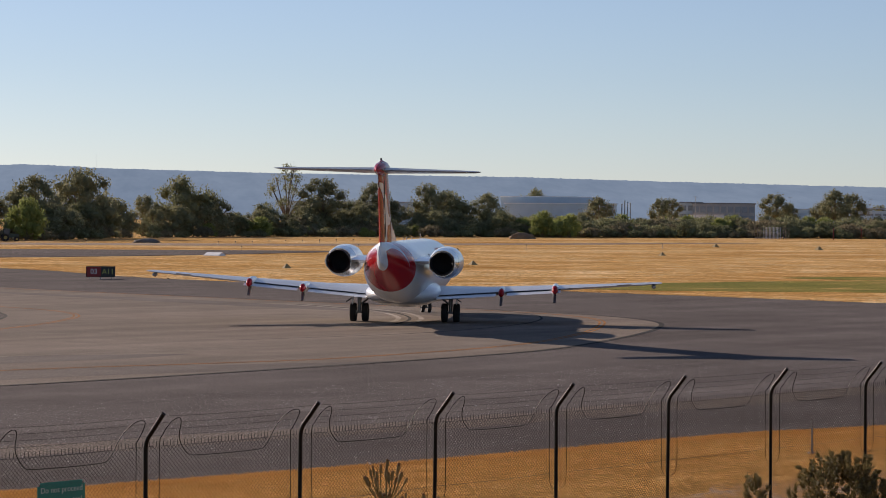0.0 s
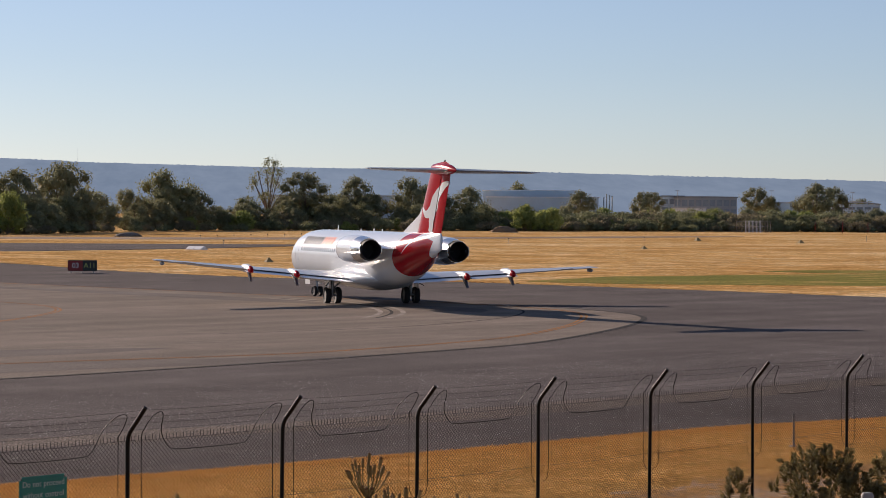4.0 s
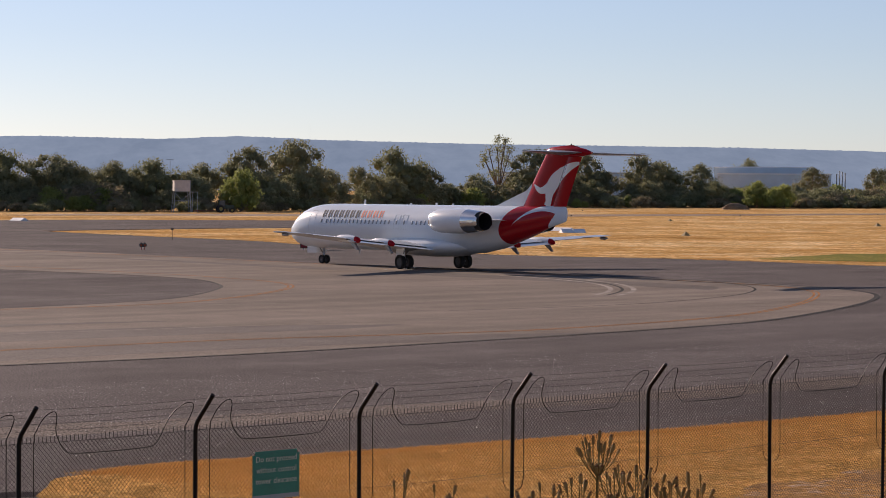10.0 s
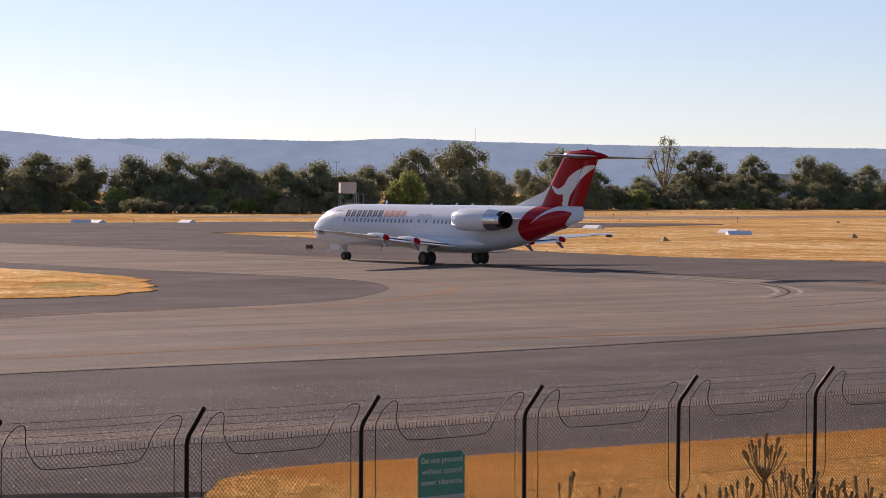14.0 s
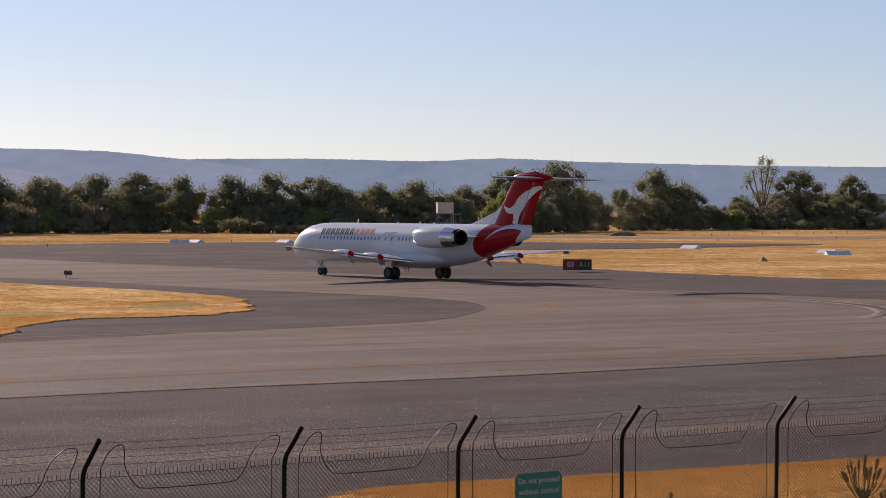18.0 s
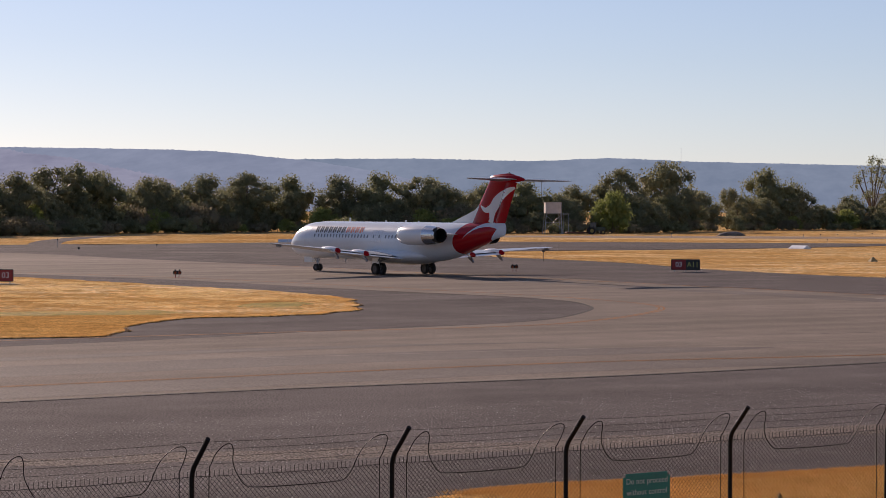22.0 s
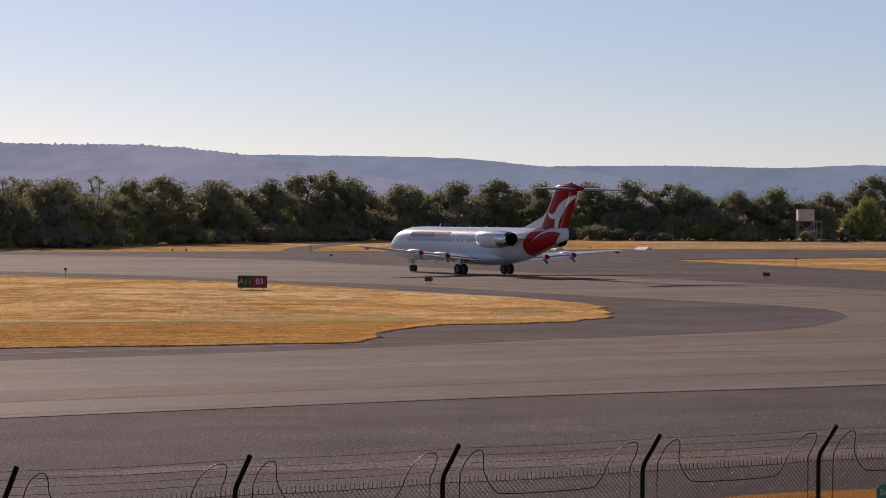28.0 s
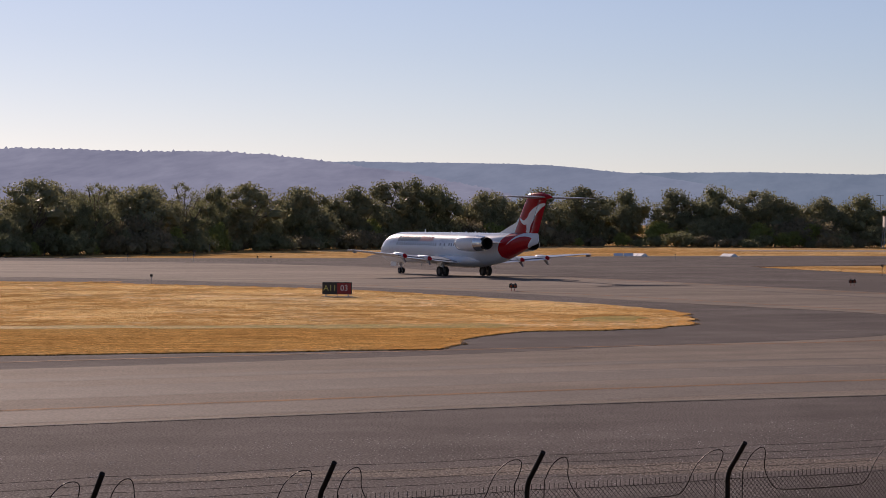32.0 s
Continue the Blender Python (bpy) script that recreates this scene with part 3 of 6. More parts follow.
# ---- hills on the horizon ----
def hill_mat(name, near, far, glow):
    """Wooded slope far off, its haze painted as a blue-grey glow: broad folds and the fine mottle of tree crowns."""
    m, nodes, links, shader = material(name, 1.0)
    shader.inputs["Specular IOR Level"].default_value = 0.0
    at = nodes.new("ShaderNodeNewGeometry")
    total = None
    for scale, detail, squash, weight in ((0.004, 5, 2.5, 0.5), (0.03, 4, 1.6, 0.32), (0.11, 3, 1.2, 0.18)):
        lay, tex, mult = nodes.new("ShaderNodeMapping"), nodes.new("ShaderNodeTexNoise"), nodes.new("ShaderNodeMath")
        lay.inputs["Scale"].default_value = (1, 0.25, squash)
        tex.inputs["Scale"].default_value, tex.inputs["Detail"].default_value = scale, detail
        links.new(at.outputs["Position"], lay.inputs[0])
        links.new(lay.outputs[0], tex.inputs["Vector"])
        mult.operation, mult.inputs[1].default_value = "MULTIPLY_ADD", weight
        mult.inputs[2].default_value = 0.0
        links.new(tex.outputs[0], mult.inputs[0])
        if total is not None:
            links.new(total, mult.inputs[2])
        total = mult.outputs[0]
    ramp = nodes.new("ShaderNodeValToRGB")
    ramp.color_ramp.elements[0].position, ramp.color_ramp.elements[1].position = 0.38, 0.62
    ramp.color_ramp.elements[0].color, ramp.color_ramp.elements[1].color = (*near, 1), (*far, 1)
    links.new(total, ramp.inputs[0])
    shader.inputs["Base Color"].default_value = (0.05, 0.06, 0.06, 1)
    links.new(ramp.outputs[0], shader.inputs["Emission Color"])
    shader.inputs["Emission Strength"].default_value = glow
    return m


def ridge(name, dist, tops, mat, label, depth=500, seed=0, bumps=2.0):
    """A long wooded ridge: bearings and heights of its crest, with folded slopes."""
    bm = bmesh.new()
    azs = np.arange(tops[0][0], tops[-1][0] + 0.01, 0.04)
    crest = np.interp(azs, [a for a, _ in tops], [h for _, h in tops])
    rows = []
    for k, (u, drop) in enumerate(((0, 0.0), (0.15, 0.35), (0.3, 0.55), (0.6, 0.78), (0.82, 0.965), (0.85, 1.0), (1.3, 0.4))):
        row = []
        for a, h in zip(azs, crest):
            p = spot(a, dist - depth * (1 - u) + (30 * noise.noise(Vector((a * 0.9, u * 3, seed))) if 0 < u < 0.8 else 0))
            z = h * drop * (1 + (0.05 * noise.noise(Vector((a * 0.8, u * 4, seed + 5))) if u < 0.8 else 0))
            if u == 0.85:
                z += bumps * (0.5 * abs(noise.noise(Vector((a * 7, 3, seed)))) + 0.8 * max(0, noise.noise(Vector((a * 19, 5, seed))))) + bumps * 0.3 * noise.noise(Vector((a * 2.3, 8, seed)))
            row.append(bm.verts.new((p.x, p.y, z - 1)))
        rows.append(row)
    for a, b in zip(rows, rows[1:]):
        for k in range(len(a) - 1):
            bm.faces.new((a[k + 1], a[k], b[k], b[k + 1]))
    bmesh.ops.recalc_face_normals(bm, faces=bm.faces)
    return tagged(new(name, mesh_of(name, bm, mat, smooth=80)), label, "hill", kind="structure")


# each ridge's haze lies in its emission colours, not in the air
HAZE_FAR = hill_mat("haze_glow_far_slope", (0.148, 0.186, 0.232), (0.200, 0.240, 0.285), 0.8)
HAZE_MID = hill_mat("haze_glow_mid_slope", (0.175, 0.203, 0.252), (0.232, 0.262, 0.312), 0.8)
HAZE_NEAR = hill_mat("haze_glow_near_slope", (0.195, 0.198, 0.245), (0.285, 0.285, 0.33), 0.8)
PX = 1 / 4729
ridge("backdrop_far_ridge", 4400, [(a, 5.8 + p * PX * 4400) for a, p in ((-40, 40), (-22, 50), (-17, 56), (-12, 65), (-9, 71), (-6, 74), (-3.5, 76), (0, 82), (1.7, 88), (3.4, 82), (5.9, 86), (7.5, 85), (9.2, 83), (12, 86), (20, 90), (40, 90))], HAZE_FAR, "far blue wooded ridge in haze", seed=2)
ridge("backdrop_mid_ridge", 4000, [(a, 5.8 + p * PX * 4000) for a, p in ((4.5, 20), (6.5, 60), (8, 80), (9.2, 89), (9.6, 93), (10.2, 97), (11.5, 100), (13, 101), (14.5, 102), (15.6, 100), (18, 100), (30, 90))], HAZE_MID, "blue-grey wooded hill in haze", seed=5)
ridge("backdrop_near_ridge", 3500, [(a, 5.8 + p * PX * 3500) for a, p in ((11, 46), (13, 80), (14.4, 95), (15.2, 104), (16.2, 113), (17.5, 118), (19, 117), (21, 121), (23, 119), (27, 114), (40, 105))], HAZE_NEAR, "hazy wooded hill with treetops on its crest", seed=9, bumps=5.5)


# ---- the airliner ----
# elevator grey with the shade of the tail mixed into it
ELEVATOR_GREY = paint("shade_grey_elevator", (0.17, 0.175, 0.18), 0.5, size=1.0)
ROLL = Matrix.Rotation(radians(0.95), 4, "X")
GEAR_X, NOSE_X = 0.0, 14.37


def hull_paint():
    """White body; the rear is red behind a bowed line, white again at the tail end, with a pale sweep across the red."""
    m, nodes, links, shader = material("livery_paint", 0.19)
    shader.inputs["Specular IOR Level"].default_value = 0.32
    at, cut = nodes.new("ShaderNodeTexCoord"), nodes.new("ShaderNodeSeparateXYZ")
    links.new(at.outputs["Object"], cut.inputs[0])

    def calc(op, *values):
        node = nodes.new("ShaderNodeMath")
        node.operation = op
        for k, v in enumerate(values):
            if isinstance(v, (int, float)):
                node.inputs[k].default_value = v
            else:
                links.new(v, node.inputs[k])
        return node.outputs[0]

    x, z = cut.outputs[0], cut.outputs[2]
    dz = calc("SUBTRACT", z, 2.3)
    front = calc("SUBTRACT", -9.3, calc("MULTIPLY", 0.24, calc("MULTIPLY", dz, dz)))
    red = calc("LESS_THAN", x, front)
    rear = calc("SUBTRACT", -13.5, calc("MULTIPLY", 0.95, calc("SUBTRACT", z, 3.2)))
    red = calc("MULTIPLY", red, calc("GREATER_THAN", x, rear))
    dx = calc("ADD", x, 13.5)
    mid = calc("SUBTRACT", 4.42, calc("MULTIPLY", 0.145, calc("MULTIPLY", dx, dx)))
    width = calc("MULTIPLY", 0.085, calc("SUBTRACT", -10.6, x))
    sweep = calc("LESS_THAN", calc("ABSOLUTE", calc("SUBTRACT", z, mid)), width)
    red = calc("MULTIPLY", red, calc("SUBTRACT", 1.0, sweep))
    grime = nodes.new("ShaderNodeTexNoise")
    grime.inputs["Scale"].default_value, grime.inputs["Detail"].default_value = 0.8, 5
    links.new(at.outputs["Object"], grime.inputs["Vector"])
    white = nodes.new("ShaderNodeValToRGB")
    white.color_ramp.elements[0].color, white.color_ramp.elements[1].color = (0.69, 0.745, 0.795, 1), (0.77, 0.83, 0.885, 1)
    links.new(grime.outputs[0], white.inputs[0])
    mix = nodes.new("ShaderNodeMix")
    mix.data_type = "RGBA"
    mix.inputs[7].default_value = (0.38, 0.006, 0.012, 1)
    links.new(red, mix.inputs[0])
    links.new(white.outputs[0], mix.inputs[6])
    links.new(mix.outputs[2], shader.inputs["Base Color"])
    return m


LIVERY = hull_paint()
HULL = [(18.62, 2.34, 0.03, 0.03), (18.55, 2.34, 0.24, 0.24), (18.3, 2.34, 0.52, 0.52), (17.9, 2.36, 0.79, 0.78), (17.35, 2.42, 1.05, 1.02), (16.8, 2.52, 1.26, 1.25), (16.2, 2.63, 1.42, 1.42), (15.4, 2.73, 1.55, 1.55),
        (14.4, 2.79, 1.62, 1.63), (13.2, 2.82, 1.65, 1.66), (11.5, 2.83, 1.66, 1.67), (6.0, 2.83, 1.66, 1.67), (0.0, 2.83, 1.66, 1.67), (-4.5, 2.83, 1.66, 1.67), (-6.0, 2.87, 1.64, 1.63), (-8.0, 3.03, 1.52, 1.48),
        (-10.0, 3.30, 1.26, 1.22), (-12.0, 3.58, 0.86, 0.94), (-13.2, 3.78, 0.50, 0.76), (-14.0, 3.90, 0.27, 0.66), (-14.7, 3.97, 0.17, 0.58), (-15.1, 3.99, 0.11, 0.50), (-15.22, 3.99, 0.07, 0.38), (-15.25, 3.99, 0.02, 0.2)]


def hull_at(x):
    """Centre height and half sizes of the body at a station."""
    xs = [s[0] for s in HULL][::-1]
    return [float(np.interp(x, xs, [s[k] for s in HULL][::-1])) for k in (1, 2, 3)]


def on_hull(x, z, out=0.0, side=1):
    zc, ry, rz = hull_at(x)
    s = max(-0.999, min(0.999, (z - zc) / rz))
    return Vector((x, side * (ry * math.sqrt(1 - s * s) + out * math.sqrt(1 - s * s)), z + out * s))


def rolled(bm):
    bmesh.ops.transform(bm, matrix=ROLL, verts=bm.verts)
    return bm


def foil(x_lead, x_trail, y, z, thick, upright=False, n=9):
    """One section of a wing or fin."""
    ring = []
    us = [0.5 * (1 - math.cos(math.pi * k / n)) for k in range(n + 1)]
    prof = [(u, 5 * thick * (0.2969 * math.sqrt(u) - 0.126 * u - 0.3516 * u * u + 0.2843 * u ** 3 - 0.1036 * u ** 4)) for u in us]
    chord = x_lead - x_trail
    for u, t in prof + [(u, -t) for u, t in prof[-2:0:-1]]:
        ring.append(Vector((x_lead - u * chord, y + t * chord, z)) if upright else Vector((x_lead - u * chord, y, z + t * chord)))
    return ring


def wing_z(y):
    return 1.50 + (abs(y) - 1.2) * 0.078


def wing_lead(y):
    return float(np.interp(abs(y), (1.2, 4.6, 14.04), (4.2, 2.35, -1.15)))


def wing_trail(y):
    return float(np.interp(abs(y), (1.2, 4.6, 14.04), (-2.0, -1.95, -2.45)))


FIN = ((-10.2, -14.0, 4.2, 0.115), (-11.55, -14.75, 6.2, 0.115), (-12.95, -15.55, 8.05, 0.12))
RUDDER = ((-13.75, -15.15, 4.5, 0.20), (-14.6, -15.95, 6.2, 0.19), (-15.35, -16.75, 7.8, 0.17))


def fin_half(x, z):
    """Half thickness of the fin or rudder at a station and height."""
    most = 0.02
    for rows in (FIN, RUDDER):
        a, b, t = (float(np.interp(z, [r[2] for r in rows], [r[k] for r in rows])) for k in (0, 1, 3))
        u = (a - x) / (a - b)
        if 0 < u < 1:
            most = max(most, (a - b) * 5 * t * (0.2969 * math.sqrt(u) - 0.126 * u - 0.3516 * u * u + 0.2843 * u ** 3 - 0.1036 * u ** 4))
    return most


def airliner():
    plane = thing("airliner", "white twin-engine jet airliner with a red tail taxiing on the apron", "airliner")
    bm = bmesh.new()
    loft(bm, [[Vector((x, ry * math.cos(a), zc + rz * math.sin(a))) for a in (k * math.tau / 48 for k in range(48))] for x, zc, ry, rz in HULL])
    fuselage = part("fuselage", rolled(bm), LIVERY, plane, "white fuselage with a red rear end")
    # wing to body fairing
    bm = bmesh.new()
    loft(bm, [[Vector((x, 2.05 * w * math.cos(a), 1.62 + 0.78 * h * math.sin(a))) for a in (k * math.tau / 28 for k in range(28))] for x, w, h in ((6.0, 0.3, 0.2), (5.4, 0.62, 0.55), (4.0, 0.86, 0.85), (2.0, 0.97, 0.98), (-1.5, 1.0, 1.0), (-3.2, 0.92, 0.86), (-4.6, 0.7, 0.6), (-5.6, 0.4, 0.3))])
    part("belly_fairing", rolled(bm), WHITE, plane, "pale bulged wing root fairing")
    for side in (1, -1):
        bm = bmesh.new()
        loft(bm, [foil(wing_lead(y), wing_trail(y), side * y, wing_z(y), t) for y, t in ((1.2, 0.15), (2.5, 0.138), (4.6, 0.115), (8, 0.105), (11, 0.10), (13.7, 0.10), (14.04, 0.06))])
        wing = part("wing", rolled(bm), GREY_WING, plane, "pale grey swept wing")
        bm = bmesh.new()
        loft(bm, [foil(wing_lead(y) + 0.06, wing_lead(y) - 0.22, side * y, wing_z(y), 0.42) for y in (1.7, 4.6, 9, 13.9)])
        part("leading_edge", rolled(bm), STEEL, wing, "bare metal leading edge")
        for a, b in ((1.9, 5.1), (5.7, 8.6)):
            bm = bmesh.new()
            loft(bm, [[Vector((p.x, p.y, p.z - 0.10 * (wing_trail(y) + 0.2 - p.x) / 0.9)) for p in foil(wing_trail(y) + 0.25, wing_trail(y) - 0.75, side * y, wing_z(y) - 0.10, 0.12)] for y in (a, b)])
            part("flap", rolled(bm), WHITE, wing, "lowered white flap")
            bm = bmesh.new()
            loft(bm, [foil(wing_trail(y) + 0.42, wing_trail(y) - 0.02, side * y, wing_z(y) - 0.05, 0.16) for y in (a, b)])
            part("flap_gap", rolled(bm), DARK_GAP, wing, "dark slot ahead of the flap")
        bm = bmesh.new()
        loft(bm, [foil(wing_trail(y) + 0.62, wing_trail(y) - 0.02, side * y, wing_z(y) + 0.01, 0.1) for y in (9.0, 12.9)])
        part("aileron", rolled(bm), GREY_WING, wing)
        bm = bmesh.new()
        loft(bm, [foil(wing_trail(y) + 0.35, wing_trail(y) - 0.04, side * y, wing_z(y) + 0.02, 0.12) for y in (11.6, 12.4)])
        part("tab", rolled(bm), DARK_GAP, wing, "dark trim tab")
        for y in (5.4, 8.3):
            bm = bmesh.new()
            x1 = wing_trail(y) - 0.75
            loft(bm, [[Vector((x, side * y + 0.18 * w * math.cos(a), wing_z(y) - 0.02 + dz + 0.25 * w * math.sin(a))) for a in (k * math.tau / 16 for k in range(16))] for x, w, dz in ((x1 + 3.4, 0.08, 0.0), (x1 + 3.0, 0.55, 0.02), (x1 + 2.2, 0.95, 0.06), (x1 + 1.2, 1.05, 0.06), (x1 + 0.35, 0.95, 0.0))])
            pod = part("flap_fairing", rolled(bm), WHITE, wing, "white flap track fairing")
            bm = bmesh.new()
            loft(bm, [[Vector((x, side * y + 0.17 * w * math.cos(a), wing_z(y) - 0.02 + dz + 0.23 * w * math.sin(a))) for a in (k * math.tau / 16 for k in range(16))] for x, w, dz in ((x1 + 0.38, 0.97, 0.0), (x1 + 0.1, 0.92, -0.03), (x1 - 0.12, 0.66, -0.06), (x1 - 0.22, 0.3, -0.08))])
            part("fairing_tip", rolled(bm), RED, pod, "red tip")
            bm = bmesh.new()
            loft(bm, [[Vector((x, side * y + e, z)) for x, z in ((x1 + 1.0, wing_z(y) - 0.22), (x1 + 0.45, wing_z(y) - 0.2), (x1 - 0.02, wing_z(y) - 0.70), (x1 + 0.10, wing_z(y) - 0.74))] for e in (-0.07, 0.07)])
            part("flap_lever", rolled(bm), DULL_STEEL, pod, "grey flap lever")
        bm = bmesh.new()
        loft(bm, [[Vector((x, side * 13.6 + r * math.cos(a), wing_z(13.6) - 0.16 + r * math.sin(a))) for a in (k * math.tau / 10 for k in range(10))] for x, r in ((-1.6, 0.02), (-1.75, 0.1), (-2.2, 0.12), (-2.5, 0.05))])
        part("wingtip_pod", rolled(bm), DULL_STEEL, wing, "small dark pod under the wingtip")
        # cabin windows
        stations = [12.35] + [11.65 - 0.515 * k for k in range(17)] + [2.42, 1.48] + [0.45 - 0.515 * k for k in range(8)]
        for k, x in enumerate(stations):
            bm = bmesh.new()
            c = on_hull(x, 3.22, 0.006, side)
            n = Vector((0, side * math.cos(0.24), math.sin(0.24)))
            up, along = Vector((0, -side * math.sin(0.24), math.cos(0.24))), Vector((1, 0, 0))
            ring = [(math.copysign(abs(math.cos(a)) ** 0.6, math.cos(a)) * 0.105, math.copysign(abs(math.sin(a)) ** 0.6, math.sin(a)) * 0.155) for a in (j * math.tau / 12 for j in range(12))]
            loft(bm, [[c + along * u * s + up * v * s + n * d for u, v in ring] for s, d in ((1.0, -0.02), (1.0, 0.004), (0.9, 0.008))])
            part("cabin_window", rolled(bm), CABIN, fuselage, "" if k else "small dark rounded cabin window")
        # over-wing exits and doors
        for x0, x1, z0, z1 in ((2.75, 2.12, 2.75, 3.75), (1.8, 1.17, 2.75, 3.75), (14.1, 13.3, 2.2, 3.95)):
            bm = bmesh.new()
            edge = [(x0, z0), (x1, z0), (x1, z1), (x0, z1), (x0, z0)]
            pts = [on_hull(a + (c - a) * u / 6, b + (d - b) * u / 6, 0.004, side) for (a, b), (c, d) in zip(edge, edge[1:]) for u in range(7)]
            pipe(bm, pts, 0.008, 4)
            part("door_outline", rolled(bm), GREY_WING, fuselage, "thin grey exit door outline")
        # lettering as plain slanted bars, two to a letter
        for first, pitch, count, low, mat, words in ((12.5, 0.735, 7, 3.47, LETTER_DARK, "slanted charcoal lettering bar"), (7.3, 0.75, 4, 3.50, LETTER_ORANGE, "slanted orange-red lettering bar")):
            for k in range(count * 2):
                x = first - pitch * (k // 2) - (0.34 if k % 2 else 0.0)
                wide, foot = (0.22, low) if k % 2 == 0 else (0.17, low + 0.05)
                bm = bmesh.new()
                grid = [[on_hull(x - u * wide - 0.30 * (4.02 - (foot + (4.02 - foot) * v)), foot + (4.02 - foot) * v, 0.010, side) for u in (0, 0.5, 1)] for v in (0, 0.25, 0.5, 0.75, 1)]
                vs = [[bm.verts.new(p) for p in row] for row in grid]
                for a, b in zip(vs, vs[1:]):
                    for j in range(2):
                        bm.faces.new((a[j], a[j + 1], b[j + 1], b[j]))
                part("lettering_bar", rolled(bm), mat, fuselage, words)
        # small plain bars behind the exits
        for z0, x0, x1, mat in ((3.70, -1.5, -2.3, LETTER_DARK), (3.58, -1.5, -2.5, CABIN)):
            bm = bmesh.new()
            vs = [[bm.verts.new(on_hull(x, z, 0.008, side)) for x in (x0, (x0 + x1) / 2, x1)] for z in (z0, z0 + 0.09)]
            for j in range(2):
                bm.faces.new((vs[0][j], vs[0][j + 1], vs[1][j + 1], vs[1][j]))
            part("marking_bar", rolled(bm), mat, fuselage, "small dark marking bar")
        # flight deck panes
        for k, (xa, xb) in enumerate(((17.0, 16.55), (16.5, 16.0))):
            bm = bmesh.new()
            quad = [on_hull(xa, 3.05, 0.006, side), on_hull(xb, 3.1, 0.006, side), on_hull(xb - 0.1, 3.62 if k else 3.5, 0.006, side), on_hull(xa - 0.25, 3.42, 0.006, side)]
            bm.faces.new([bm.verts.new(p) for p in quad])
            part("cockpit_pane", rolled(bm), PANE, fuselage, "dark flight deck pane")
        # engine
        ey, ez = 2.68, 3.42
        bm = bmesh.new()
        circle = [k * math.tau / 32 for k in range(32)]
        loft(bm, [[Vector((x, side * ey + r * math.cos(a), ez + r * math.sin(a))) for a in circle] for x, r in ((-4.05, 0.66), (-4.2, 0.74), (-4.7, 0.82), (-5.8, 0.86), (-7.0, 0.85), (-8.0, 0.79), (-8.0, 0.6))], close=False)
        engine = part("engine_cowl", rolled(bm), WHITE, plane, "white engine nacelle")
        bm = bmesh.new()
        loft(bm, [[Vector((x, side * ey + r * math.cos(a), ez + r * math.sin(a))) for a in circle] for x, r in ((-4.5, 0.55), (-4.1, 0.58), (-3.98, 0.63), (-4.02, 0.69), (-4.2, 0.748))], close=False)
        part("inlet_lip", rolled(bm), STEEL, engine, "bare metal inlet lip")
        bm = bmesh.new()
        loft(bm, [[Vector((-4.9, side * ey + r * math.cos(a), ez + r * math.sin(a))) for a in circle] for r in (0.6, 0.05)])
        part("fan", rolled(bm), SOOT, engine, "dark engine fan")
        bm = bmesh.new()
        loft(bm, [[Vector((x - (0.35 if abs(math.sin(a)) < 0.55 and x < -8.8 else 0), side * ey + r * math.cos(a), ez + r * math.sin(a))) for a in circle] for x, r in ((-7.9, 0.80), (-8.6, 0.75), (-9.3, 0.68), (-9.3, 0.64), (-8.2, 0.62))], close=False)
        part("thrust_reverser", rolled(bm), STEEL, engine, "polished metal thrust reverser")
        bm = bmesh.new()
        loft(bm, [[Vector((x, side * ey + r * math.cos(a), ez + r * math.sin(a))) for a in circle] for x, r in ((-8.2, 0.64), (-9.4, 0.625), (-9.75, 0.59), (-9.75, 0.55), (-8.4, 0.5), (-8.3, 0.02))], close=False)
        part("exhaust_nozzle", rolled(bm), SOOT, engine, "sooty black exhaust nozzle")
        bm = bmesh.new()
        box(bm, -9.4, -7.6, side * (ey + 0.62) - 0.1, side * (ey + 0.62) + 0.12, ez - 0.14, ez + 0.14, 0.06)
        part("reverser_fairing", rolled(bm), STEEL, engine, "polished actuator fairing")
        bm = bmesh.new()
        loft(bm, [foil(a, b, side * y, ez + 0.1, t) for y, a, b, t in ((1.0, -5.0, -10.3, 0.09), (ey - 0.7, -5.2, -9.6, 0.09))])
        part("pylon", rolled(bm), WHITE, plane, "white engine pylon")
        # tailplane
        bm = bmesh.new()
        loft(bm, [foil(a, b, side * y, z, t) for y, a, b, z, t in ((0.1, -13.9, -17.0, 8.06, 0.10), (2.5, -15.2, -17.3, 8.05, 0.10), (4.7, -16.45, -17.65, 8.04, 0.10), (5.02, -16.85, -17.65, 8.04, 0.06))])
        tail = part("tailplane", rolled(bm), TAIL_GREY, plane, "grey tailplane darkened for its shaded underside")
        bm = bmesh.new()
        loft(bm, [foil(a - 0.22, b + 0.75, side * y, z - 0.03, t) for y, a, b, z, t in ((0.1, -13.9, -17.0, 8.06, 0.11), (2.2, -15.05, -17.26, 8.05, 0.10), (3.4, -15.75, -17.42, 8.05, 0.07))])
        part("painted_underside", rolled(bm), RED, tail, "red painted underside")
        bm = bmesh.new()
        loft(bm, [foil(a, b, side * y, z, t) for y, a, b, z, t in ((0.35, -16.35, -17.18, 8.03, 0.09), (4.8, -17.22, -17.72, 8.03, 0.09))])
        part("elevator", rolled(bm), ELEVATOR_GREY, tail, "elevator in a grey darkened for shade")
        bm = bmesh.new()
        loft(bm, [foil(a + 0.05, a - 0.16, side * y, z, 0.3) for y, a, z in ((0.3, -14.05, 8.06), (2.5, -15.2, 8.05), (4.75, -16.5, 8.04))])
        part("leading_edge", rolled(bm), STEEL, tail, "bare metal leading edge")
